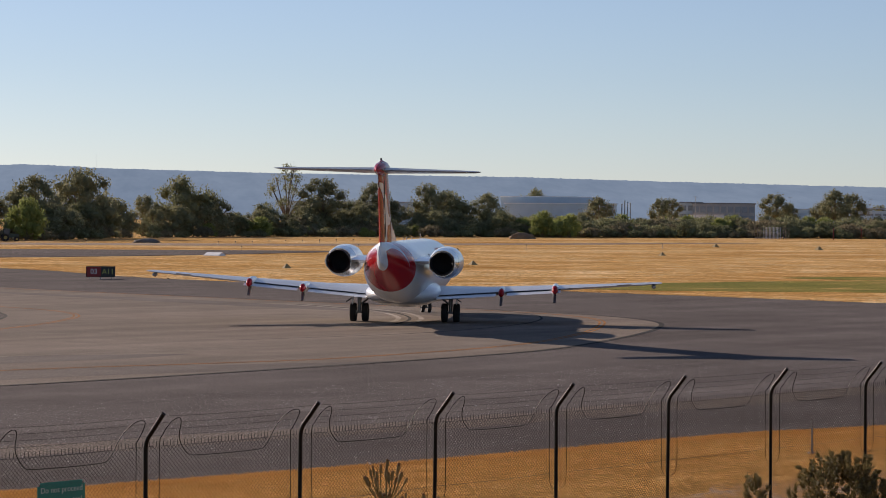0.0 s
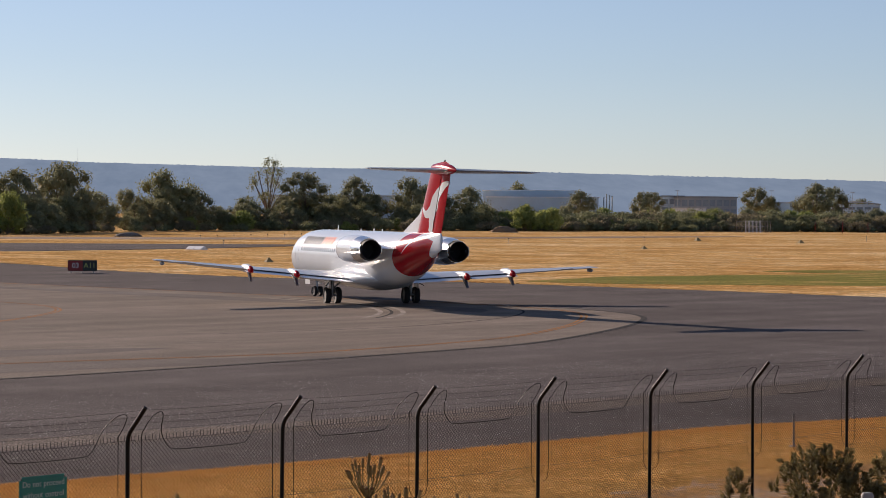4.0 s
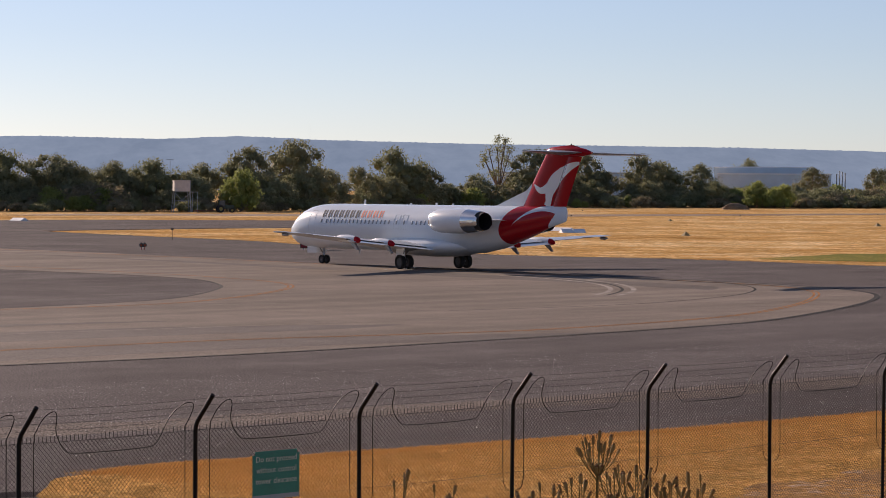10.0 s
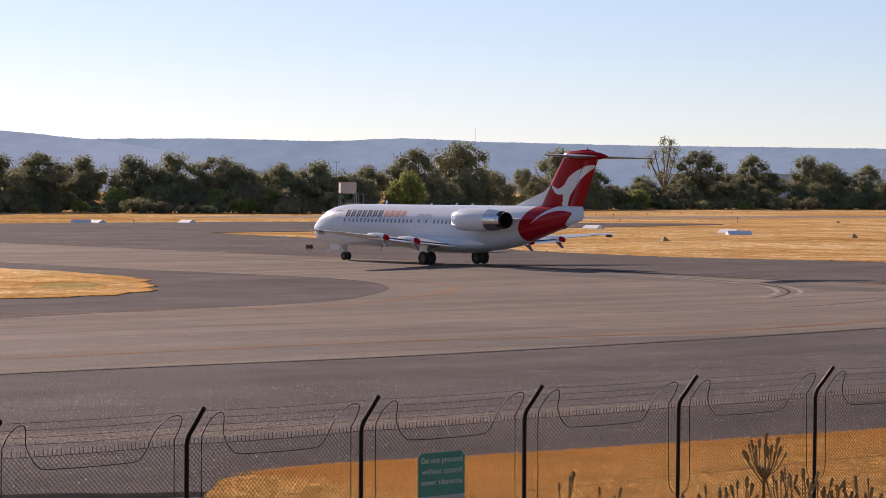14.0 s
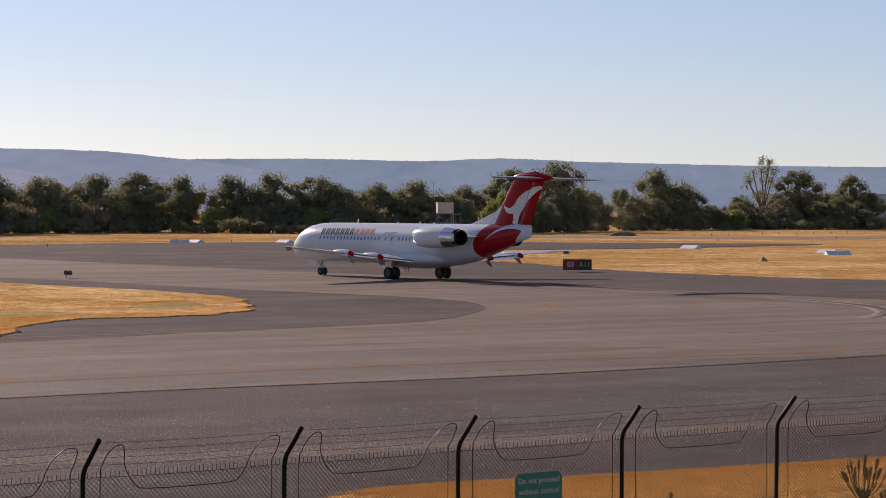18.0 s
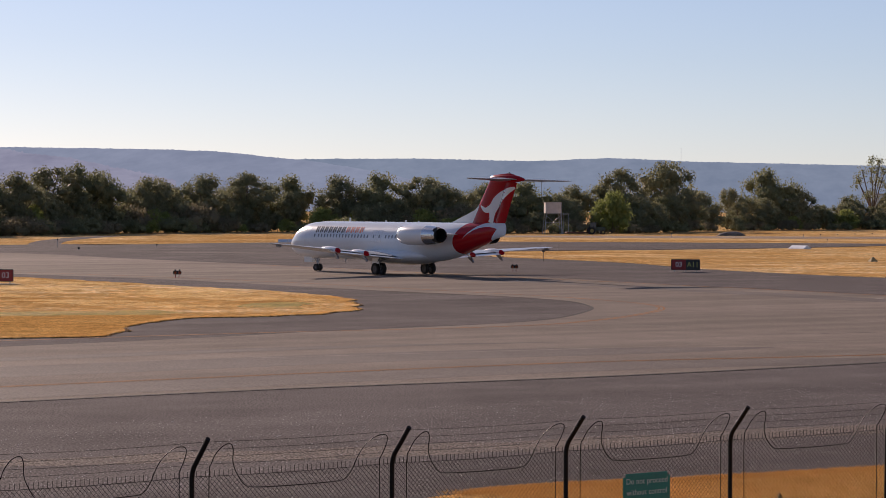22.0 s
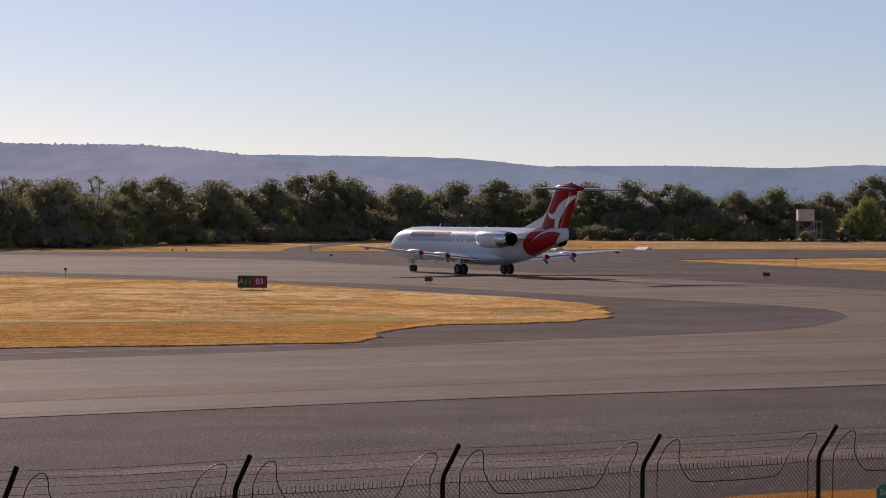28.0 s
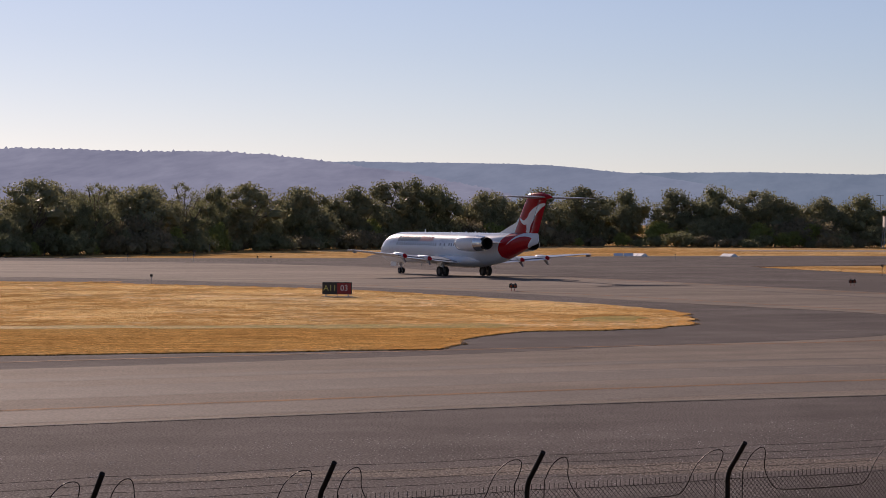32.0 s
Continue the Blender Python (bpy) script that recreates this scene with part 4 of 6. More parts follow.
        # emblem on the fin, a plain pale sweep with a short branch, lying on the skin
        for line in (((-16.5, 7.38, 0.08), (-15.7, 7.15, 0.24), (-14.75, 6.72, 0.40), (-14.0, 6.2, 0.50), (-13.55, 5.65, 0.46), (-13.4, 5.15, 0.33), (-13.35, 4.8, 0.27), (-13.2, 4.5, 0.30)), ((-13.7, 6.0, 0.30), (-13.1, 5.66, 0.28), (-12.55, 5.56, 0.20), (-12.15, 5.74, 0.14), (-11.85, 5.98, 0.03))):
            mid = smooth_line([(x, z) for x, z, _ in line], 6)
            half = np.interp(np.linspace(0, len(line) - 1, len(mid)), range(len(line)), [w for _, _, w in line])
            bm = bmesh.new()
            rails = []
            for k, p in enumerate(mid):
                way = (mid[min(k + 1, len(mid) - 1)] - mid[max(k - 1, 0)]).normalized()
                spots = [(p.x - way.y * half[k] * e, p.y + way.x * half[k] * e) for e in (-1, -0.5, 0, 0.5, 1)]
                rails.append([bm.verts.new((x, side * (fin_half(x, z) + 0.012), z)) for x, z in spots])
            for a, b in zip(rails, rails[1:]):
                for j in range(4):
                    bm.faces.new((a[j], a[j + 1], b[j + 1], b[j]))
            part("fin_emblem", rolled(bm), WHITE, plane, "pale sweeping emblem on the red fin")
        # main undercarriage
        bm = bmesh.new()
        tube(bm, (0, side * 2.52, 0.5), (0.05, side * 2.52, 1.75), 0.10, 0.13, 12)
        tube(bm, (0, side * 2.12, 0.52), (0, side * 2.92, 0.52), 0.07, 0.07, 10)
        tube(bm, (0.1, side * 2.45, 0.95), (0.2, side * 1.6, 1.6), 0.05, 0.05, 8)
        gear = part("main_gear_leg", bm, DULL_STEEL, plane, "grey undercarriage leg")
        bm = bmesh.new()
        box(bm, -0.55, 0.5, side * 2.86 - 0.02, side * 2.86 + 0.02, 0.95, 1.75, 0.01, None)
        part("gear_door", bm, WHITE, gear, "white undercarriage door")
        bm = bmesh.new()
        pipe(bm, [(-0.2, side * 2.7, 1.5), (-0.6, side * 2.95, 1.25), (-0.85, side * 3.15, 1.12)], 0.03)
        part("gear_brace", bm, DARK_GAP, gear, "dark undercarriage brace")
    # fin
    bm = bmesh.new()
    loft(bm, [foil(a, b, 0, z, t, True) for a, b, z, t in FIN])
    fin = part("fin", rolled(bm), RED, plane, "tall red swept fin")
    bm = bmesh.new()
    loft(bm, [foil(a, b, 0, z, t, True) for a, b, z, t in RUDDER])
    part("rudder", rolled(bm), RED, fin, "red rudder")
    for side in (1, -1):
        bm = bmesh.new()
        pipe(bm, [(-13.95, side * 0.16, 4.75), (-14.65, side * 0.15, 6.2), (-15.3, side * 0.14, 7.6)], 0.02, 4)
        part("rudder_gap", rolled(bm), DARK_GAP, fin, "dark rudder hinge line")
    bm = bmesh.new()
    loft(bm, [[Vector((x, 0.03 * s, z)) for x, z in ((-7.2, 4.42), (-11.6, 4.3), (-11.5, 6.0), (-10.9, 5.55))] for s in (-4, -3, 3, 4)])
    part("dorsal_fillet", rolled(bm), WHITE, plane, "white dorsal fin fillet")
    bm = bmesh.new()
    loft(bm, [[Vector((x, r * 0.9 * math.cos(a), z + r * math.sin(a))) for a in (k * math.tau / 20 for k in range(20))] for x, r, z in ((-12.75, 0.03, 8.1), (-13.0, 0.18, 8.12), (-13.6, 0.30, 8.16), (-14.8, 0.36, 8.16), (-16.0, 0.34, 8.12), (-17.0, 0.24, 8.08), (-17.6, 0.11, 8.05), (-17.85, 0.03, 8.04))])
    bullet = part("tail_bullet", rolled(bm), RED, plane, "red bullet fairing on the fin top")
    bm = bmesh.new()
    loft(bm, [foil(a, b, 0, z, 0.16, True) for a, b, z in ((-13.4, -16.6, 8.36), (-13.9, -16.3, 8.46), (-14.9, -15.9, 8.53), (-15.4, -15.8, 8.56))])
    part("top_ridge", rolled(bm), RED, bullet)
    bm = bmesh.new()
    tube(bm, (-15.5, 0, 8.52), (-15.6, 0, 8.64), 0.06, 0.04, 8)
    part("beacon", rolled(bm), DARK_GAP, bullet, "small dark beacon")
    for x, hgt in ((8.95, 0.32), (-0.2, 0.16), (3.0, 0.12), (-2.2, 0.12)):
        bm = bmesh.new()
        loft(bm, [foil(x + 0.16 * s, x - 0.16 * s - 0.12 * (1 - s), 0, z, 0.14, True) for s, z in ((1.0, 4.42), (0.45, 4.5 + hgt))])
        part("antenna", rolled(bm), WHITE, plane, "small white blade antenna")
    bm = bmesh.new()
    for x in (9.4,):
        loft(bm, [foil(x + 0.14 * s, x - 0.14 * s, 0.1, z, 0.14, True) for s, z in ((1.0, 1.25), (0.5, 0.85))])
    part("belly_antenna", rolled(bm), GREY_WING, plane, "small belly antennas")
    # nose undercarriage
    bm = bmesh.new()
    tube(bm, (NOSE_X, 0, 0.3), (NOSE_X + 0.12, 0, 1.4), 0.07, 0.09, 12)
    tube(bm, (NOSE_X, -0.3, 0.31), (NOSE_X, 0.3, 0.31), 0.05, 0.05, 10)
    tube(bm, (NOSE_X + 0.1, 0, 0.7), (NOSE_X + 0.75, 0, 1.3), 0.04, 0.04, 8)
    leg = part("nose_gear_leg", bm, DULL_STEEL, plane, "grey nose undercarriage leg")
    for side in (1, -1):
        bm = bmesh.new()
        box(bm, NOSE_X + 0.35, NOSE_X + 1.7, side * 0.42 - 0.015, side * 0.42 + 0.015, 0.78, 1.3, 0.01)
        part("nose_gear_door", bm, WHITE, leg, "white nose undercarriage door")
    return plane


def wheel(plane, name, x, y, r, width):
    """A wheel whose own origin is its hub: rubber tyre with a metal rim on it."""
    bm = bmesh.new()
    prof = [(0.58, 0.36), (0.72, 0.47), (0.90, 0.50), (0.97, 0.40), (1.0, 0.2), (1.0, -0.2), (0.97, -0.40), (0.90, -0.50), (0.72, -0.47), (0.58, -0.36)]
    rows = [[Vector((r * q * math.cos(a), width * w, r * q * math.sin(a))) for q, w in prof] for a in (k * math.tau / 28 for k in range(28))]
    vs = [[bm.verts.new(p) for p in row] for row in rows]
    for k in range(28):
        a, b = vs[k], vs[(k + 1) % 28]
        for j in range(len(prof) - 1):
            bm.faces.new((a[j], a[j + 1], b[j + 1], b[j]))
    bmesh.ops.recalc_face_normals(bm, faces=bm.faces)
    tyre = part(name, bm, RUBBER, plane, "black rubber tyre")
    tyre.location = (x, y, r)
    bm = bmesh.new()
    loft(bm, [[Vector((r * q * math.cos(a), w, r * q * math.sin(a))) for a in (k * math.tau / 20 for k in range(20))] for w, q in ((-width * 0.34, 0.60), (-width * 0.30, 0.58), (-width * 0.16, 0.3), (width * 0.16, 0.3), (width * 0.30, 0.58), (width * 0.34, 0.60))])
    for k in range(5):
        a = k * math.tau / 5
        for s in (-1, 1):
            tube(bm, (r * 0.42 * math.cos(a), s * width * 0.2, r * 0.42 * math.sin(a)), (r * 0.42 * math.cos(a), s * width * 0.32, r * 0.42 * math.sin(a)), r * 0.07, r * 0.07, 6)
    part("rim", bm, RIM_GREY, tyre, "dark grey metal rim")
    return tyre


plane = airliner()
WHEELS = [(wheel(plane, "main_wheel", GEAR_X, side * 2.52 + d, 0.51, 0.34), GEAR_X, side * 2.52 + d, 0.51) for side in (1, -1) for d in (0.33, -0.33)]
WHEELS += [(wheel(plane, "nose_wheel", NOSE_X, d, 0.33, 0.2), NOSE_X, d, 0.33) for d in (0.2, -0.2)]


# ---- the perimeter fence ----
ALONG, OUT = Vector((0.733, 0.680, 0)), Vector((0.680, -0.733, 0))
FABRIC_TOP, BAY = 2.42, 3.0
NUDGE = {-4: 0.02, -3: 0.065, -2: 0.025, -1: 0.097, 0: 0.024, 1: 0.022, 2: 0.10, 3: 0.10, 4: 0.065, 5: 0.036, 6: 0.05}


def post_base(k):
    """Foot of fence post k; the run bends very slightly."""
    return Vector((-1.46 + 2.2715 * k + 0.0216 * k * k, 36.58 + 2.114 * k + 0.0172 * k * k, 0)) - OUT * 0.37 + ALONG * NUDGE.get(k, 0.04)


def bay_frame(k):
    a, b = post_base(k), post_base(k + 1)
    along = (b - a).normalized()
    side = Vector((along.y, -along.x, 0))
    return a, along, side, (b - a).length / BAY


def fence_place(s, z, out=0.0):
    k = math.floor(s / BAY)
    a, along, side, stretch = bay_frame(k)
    return a + along * (s - k * BAY) * stretch + side * out + Vector((0, 0, z))


def fence():
    run = thing("perimeter_fence", "black chain-wire security fence with cranked posts and wire strands", "fence")
    bm = bmesh.new()
    pipe(bm, [(0, 0, -0.3), (0, 0, 1.2), (0, 0, 2.38), (0, -0.015, 2.46), (0, -0.05, 2.53), (0, -0.20, 2.70), (0, -0.37, 2.90)], 0.032, 10)
    post_mesh = mesh_of("post", bm, BLACK, smooth=40)
    # woven wire: zigzag wires that hook into their neighbours and form diamonds
    cols, wire, rise = 92, 0.0043, 0.0345
    step = BAY / cols
    verts, faces = [], []
    rows = 68
    for col in range(cols):
        prev = None
        for k in range(rows + 2):
            x = (col + ((k + col) % 2)) * step if k <= rows else (col + ((rows + col) % 2) + 0.15) * step
            z = 0.05 + k * rise if k <= rows else FABRIC_TOP + 0.045
            y = 0.003 if k % 2 else -0.003
            ring = [(x + wire * math.cos(a), y + wire * math.sin(a), z) for a in (0.5, 2.6, 4.7)]
            base = len(verts)
            verts += ring
            if prev is not None:
                for j in range(3):
                    faces.append((prev + j, prev + (j + 1) % 3, base + (j + 1) % 3, base + j))
            prev = base
    fabric = bpy.data.meshes.new("chain_wire")
    fabric.from_pydata(verts, [], faces)
    fabric.materials.append(WIRE)
    bm = bmesh.new()
    loop = [(0.06, 1.06), (0.17, 1.10), (0.225, 1.22), (0.235, 1.5), (0.235, 2.40), (0.29, 2.62), (0.38, 2.80), (0.50, 2.93), (0.60, 2.95), (0.625, 2.84), (0.60, 2.62), (0.63, 2.42), (0.75, 2.26), (0.92, 2.22), (1.5, 2.21), (2.12, 2.22), (2.28, 2.26), (2.38, 2.38), (2.46, 2.56), (2.58, 2.76), (2.76, 2.92), (2.90, 2.95), (2.95, 2.88), (2.90, 2.70), (2.82, 2.52), (2.80, 2.40), (2.80, 1.5), (2.815, 1.22), (2.87, 1.10), (2.95, 1.06)]
    pipe(bm, smooth_line([(s - max(0.0, z - 2.42) * 0.42, -max(0.0, (z - 2.42) * 0.5) - 0.02, 2.42 + (z - 2.42) * (0.74 if z > 2.42 else 1)) for s, z in loop], 4), 0.0062, 5)
    loop_mesh = mesh_of("guard_wire_loop", bm, BLACK, smooth=60)
    for k in range(-6, 10):
        o, along, side, stretch = bay_frame(k)
        turn = Matrix((along, -side, Vector((0, 0, 1)))).transposed().to_4x4()
        post = new("post", post_mesh)
        post.parent, post.matrix_basis = run, Matrix.Translation(o) @ turn @ pose(0, 0, 0, random.uniform(-0.4, 0.4), random.uniform(-0.3, 0.3), 0)
        if k == 9:
            break
        for name, me in (("chain_wire", fabric), ("guard_wire_loop", loop_mesh)):
            ob = new(name, me)
            ob.parent, ob.matrix_basis = run, Matrix.Translation(o) @ turn @ Matrix.Diagonal((stretch, 1, 1, 1))
    run.children[0]["label"] = "black cranked steel fence post"
    for z, out, r in ((2.40, 0.0, 0.004), (1.35, 0.0, 0.004), (0.12, 0.0, 0.004), (2.56, 0.08, 0.0022), (2.66, 0.17, 0.0022), (2.76, 0.26, 0.0022), (2.86, 0.34, 0.0022)):
        bm = bmesh.new()
        pts = []
        for k in range(-6 * 4, 9 * 4):
            sag = -0.02 * math.sin(math.pi * (k % 4) / 4)
            pts.append(fence_place(k * BAY / 4, z + sag, out))
        pipe(bm, pts, r, 4)
        part("strand", bm, WIRE, run, "thin dark fence wire")
    return run


fence()


def fence_sign():
    """A green board wired to the fence with three lines of words."""
    m = Matrix.Translation(fence_place(0.98, 0, 0.03)) @ Matrix((ALONG, Vector((0, 0, 1)), OUT)).transposed().to_4x4()
    board = thing("warning_sign", "green metal warning board with pale words, wired to the fence", "sign", m=m)
    bm = bmesh.new()
    box(bm, 0, 0.89, 1.40, 2.02, 0, 0.006)
    corners = [e for e in bm.edges if abs(e.verts[0].co.z - e.verts[1].co.z) > 0.004 and e.verts[0].co.y > 1.5]
    bmesh.ops.bevel(bm, geom=corners, offset=0.05, segments=4, affect="EDGES")
    part("face", bm, SIGN_GREEN, board, "green sign face")
    bm = bmesh.new()
    box(bm, 0.0, 0.89, 1.335, 1.40, 0, 0.004)
    part("lower_margin", bm, paint("pale_blue_margin", (0.22, 0.30, 0.36), 0.5), board, "pale blue lower margin")
    for k, line in enumerate(("Do not proceed", "without control", "tower clearance")):
        made = [lettering("word", w, 0.118, SIGN_TEXT, board, Matrix(), "pale green word", 0.002, "LEFT") for w in line.split()]
        spans = [max(v.co.x for v in ob.data.vertices) for ob in made]
        x = 0.445 - (sum(spans) + 0.04 * (len(made) - 1)) / 2
        for ob, span in zip(made, spans):
            ob.matrix_basis = Matrix.Translation((x, 1.905 - 0.155 * k, 0.009))
            x += span + 0.04


fence_sign()


# ---- airfield signs and lights ----
def direction_sign(place, face_az, size, panels, label):
    w, hgt = size
    m = Matrix.Translation(place) @ pose(0, 0, 0, 0, 0, face_az)
    sign = thing("taxiway_sign", label, "sign", "taxiway signs", m=m)
    bm = bmesh.new()
    box(bm, -w / 2, w / 2, -0.02, 0.22, 0.17, 0.17 + hgt, 0.03)
    body = part("cabinet", bm, SIGN_BLACK, sign, "black sign cabinet")
    x = -w / 2 + 0.05
    for words, share, mat, text in panels:
        bm = bmesh.new()
        span = (w - 0.1) * share
        box(bm, x, x + span - 0.02, -0.035, -0.02, 0.22, 0.12 + hgt, 0.0)
        part("panel", bm, mat, body, "red panel" if mat is SIGN_RED else "black panel")
        lettering("words", words, hgt * 0.66, text, body, Matrix.Translation((x + span / 2, -0.04, 0.17 + hgt / 2)) @ pose(0, 0, 0, 90, 0, 0), "sign characters", 0.004)
        x += span
    for x in (-w * 0.38, 0, w * 0.38):
        bm = bmesh.new()
        box(bm, x - 0.04, x + 0.04, 0.06, 0.14, 0.0, 0.2, 0.005)
        part("leg", bm, GALV, sign)
    bm = bmesh.new()
    box(bm, -w / 2 - 0.1, w / 2 + 0.1, -0.1, 0.3, -0.05, 0.02, 0.01)
    part("footing", bm, paint("concrete_footing", (0.3, 0.28, 0.25), 0.9), sign, "low concrete footing")
    return sign


direction_sign(Vector((-0.4, 243, 0.0)), 0, (2.62, 0.98), (("03", 0.52, SIGN_RED, TEXT_WHITE), ("A11", 0.48, SIGN_BLACK, TEXT_YELLOW)), "red and black illuminated taxiway sign on the apron edge")
direction_sign(Vector((-50.5, 192, 0.05)), 14, (2.2, 0.90), (("A11", 0.5, SIGN_BLACK, TEXT_YELLOW), ("03", 0.5, SIGN_RED, TEXT_WHITE)), "black and red taxiway sign on dry grass")


def guard_light(place, az):
    unit = thing("guard_light", "low twin-lamp runway guard light in a black case", "guard light", "runway guard lights", m=Matrix.Translation(place) @ pose(0, 0, 0, 0, 0, az))
    bm = bmesh.new()
    box(bm, -0.33, 0.33, -0.08, 0.14, 0.28, 0.58, 0.03)
    body = part("case", bm, SIGN_BLACK, unit, "black case")
    for x in (-0.17, 0.17):
        bm = bmesh.new()
        tube(bm, (x, -0.10, 0.43), (x, -0.07, 0.43), 0.11, 0.11, 14)
        part("lamp", bm, LAMP_AMBER, body, "amber lamp glass")
        bm = bmesh.new()
        loft(bm, [[Vector((x + r * math.cos(a), y, 0.44 + r * math.sin(a))) for a in (k * math.pi / 10 for k in range(11))] for y, r in ((-0.08, 0.13), (-0.28, 0.15), (-0.28, 0.135), (-0.08, 0.115))])
        part("hood", bm, SIGN_BLACK, body, "black hood")
        bm = bmesh.new()
        box(bm, x - 0.05, x + 0.05, -0.02, 0.06, 0.58, 0.68, 0.01)
        part("cap", bm, SIGN_BLACK, body)
    for x in (-0.14, 0.14):
        bm = bmesh.new()
        tube(bm, (x, 0, -0.02), (x, 0, 0.3), 0.03, 0.03, 8)
        part("leg", bm, SIGN_RED, unit, "red leg")


guard_light(Vector((-15.8, 241, 0)), 4)
guard_light(Vector((-41.3, 213.2, 0)), 11)


def marker_post(place, hgt, head, label, mat):
    unit = thing("marker_post", label, "marker", "marker posts", m=Matrix.Translation(place))
    bm = bmesh.new()
    tube(bm, (0, 0, -0.05), (0, 0, hgt), 0.03, 0.03, 8)
    part("post", bm, mat, unit)
    bm = bmesh.new()
    box(bm, -head / 2, head / 2, -0.05, 0.07, hgt - 0.04, hgt + head * 0.7, 0.02)
    part("head", bm, SIGN_BLACK if mat is GALV else BARK, unit, "small dark head")


marker_post(Vector((-77.3, 228.4, 0.0)), 0.62, 0.24, "short post with a small dark box on top", GALV)
marker_post(Vector((-15.7, 287, 0)), 1.05, 0.3, "slim brown post with a small box on top", BARK)
for az, d, hgt in ((-16.6, 560, 1.0), (-11.9, 520, 0.9), (-9.0, 480, 0.9), (-2.9, 430, 0.9), (0.4, 520, 0.9), (-5.4, 470, 0.9), (7.5, 400, 0.8), (13.5, 380, 1.1), (17.8, 360, 1.0), (19.2, 372, 0.8), (11.4, 372, 0.5)):
    marker_post(spot(az, d) + Vector((0, 0, -0.06)), hgt, 0.18, "small dark stake in the dry grass", GALV)
for k in range(11):
    marker_post(spot(-2.4 - 0.36 * k, 540 + 9 * k) + Vector((0, 0, -0.06)), 0.55, 0.22, "small dark stake in the dry grass", GALV)


for x, y in ((-111.4, 377.5), (-109.6, 378.4), (-79.5, 343)):
    marker_post(Vector((x, y, 0.0)), 0.22, 0.26, "low taxiway edge light by the pavement edge", GALV)


marker_post(Vector((-134, 426, -0.06)), 1.5, 0.2, "slim pale post with a small head beside the trees", GALV)
marker_post(Vector((-128, 399, 0.0)), 0.6, 0.45, "short post with a small box beside the pavement", GALV)


def gable_marker(place, az):
    """Two roof-shaped panels in a row along one ridge."""
    unit = thing("gable_marker", "white ridge-shaped boundary marker of two panels on dry grass", "marker", "white gable markers", m=Matrix.Translation(place) @ pose(0, 0, 0, 0, 0, az))
    for k in range(2):
        x = (k - 0.5) * 1.62
        bm = bmesh.new()
        loft(bm, [[Vector((x + u, y, z)) for y, z in ((-0.80, 0.0), (-0.80, 0.04), (-0.05, 0.50), (0.05, 0.50), (0.80, 0.04), (0.80, 0.0))] for u in (-0.77, 0.77)])
        part("panel", bm, MARKER_WHITE, unit, "white marker panel")


MARKER_WHITE = paint("chalky_white_paint", (0.86, 0.86, 0.86), 0.7, vary=0.08, size=0.8)
for x, y, az in ((15.9, 392, -48), (32.8, 345, 12), (32.6, 356, -48), (-48.6, 436, -48), (-65.4, 432, 10), (-62.6, 431, -48)):
    gable_marker(Vector((x, y, 0.0 if x < 10 else -0.06)), az)


def pyramid_marker(place, s):
    unit = thing("pyramid_marker", "low straw-coloured pyramid marker on dry grass", "marker", "pyramid markers", m=Matrix.Translation(place) @ pose(0, 0, 0, 0, 0, 20))
    bm = bmesh.new()
    a = [bm.verts.new((x * s, y * s, 0)) for x, y in ((-0.5, -0.5), (0.5, -0.5), (0.5, 0.5), (-0.5, 0.5))]
    b = [bm.verts.new((x * s, y * s, 0.58 * s)) for x, y in ((-0.06, -0.06), (0.06, -0.06), (0.06, 0.06), (-0.06, 0.06))]
    for k in range(4):
        bm.faces.new((a[k], a[(k + 1) % 4], b[(k + 1) % 4], b[k]))
    bm.faces.new(b)
    part("cover", bm, paint("weathered_canvas", (0.34, 0.26, 0.12), 0.9, vary=0.3), unit, "weathered cover")


for x, y, s in ((20.2, 299.5, 0.9), (44.8, 325, 0.9), (87, 413, 0.9), (125, 540, 1.2), (136, 500, 1.2), (178, 520, 1.2), (62, 470, 0.7)):
    pyramid_marker(Vector((x, y, -0.06)), s)


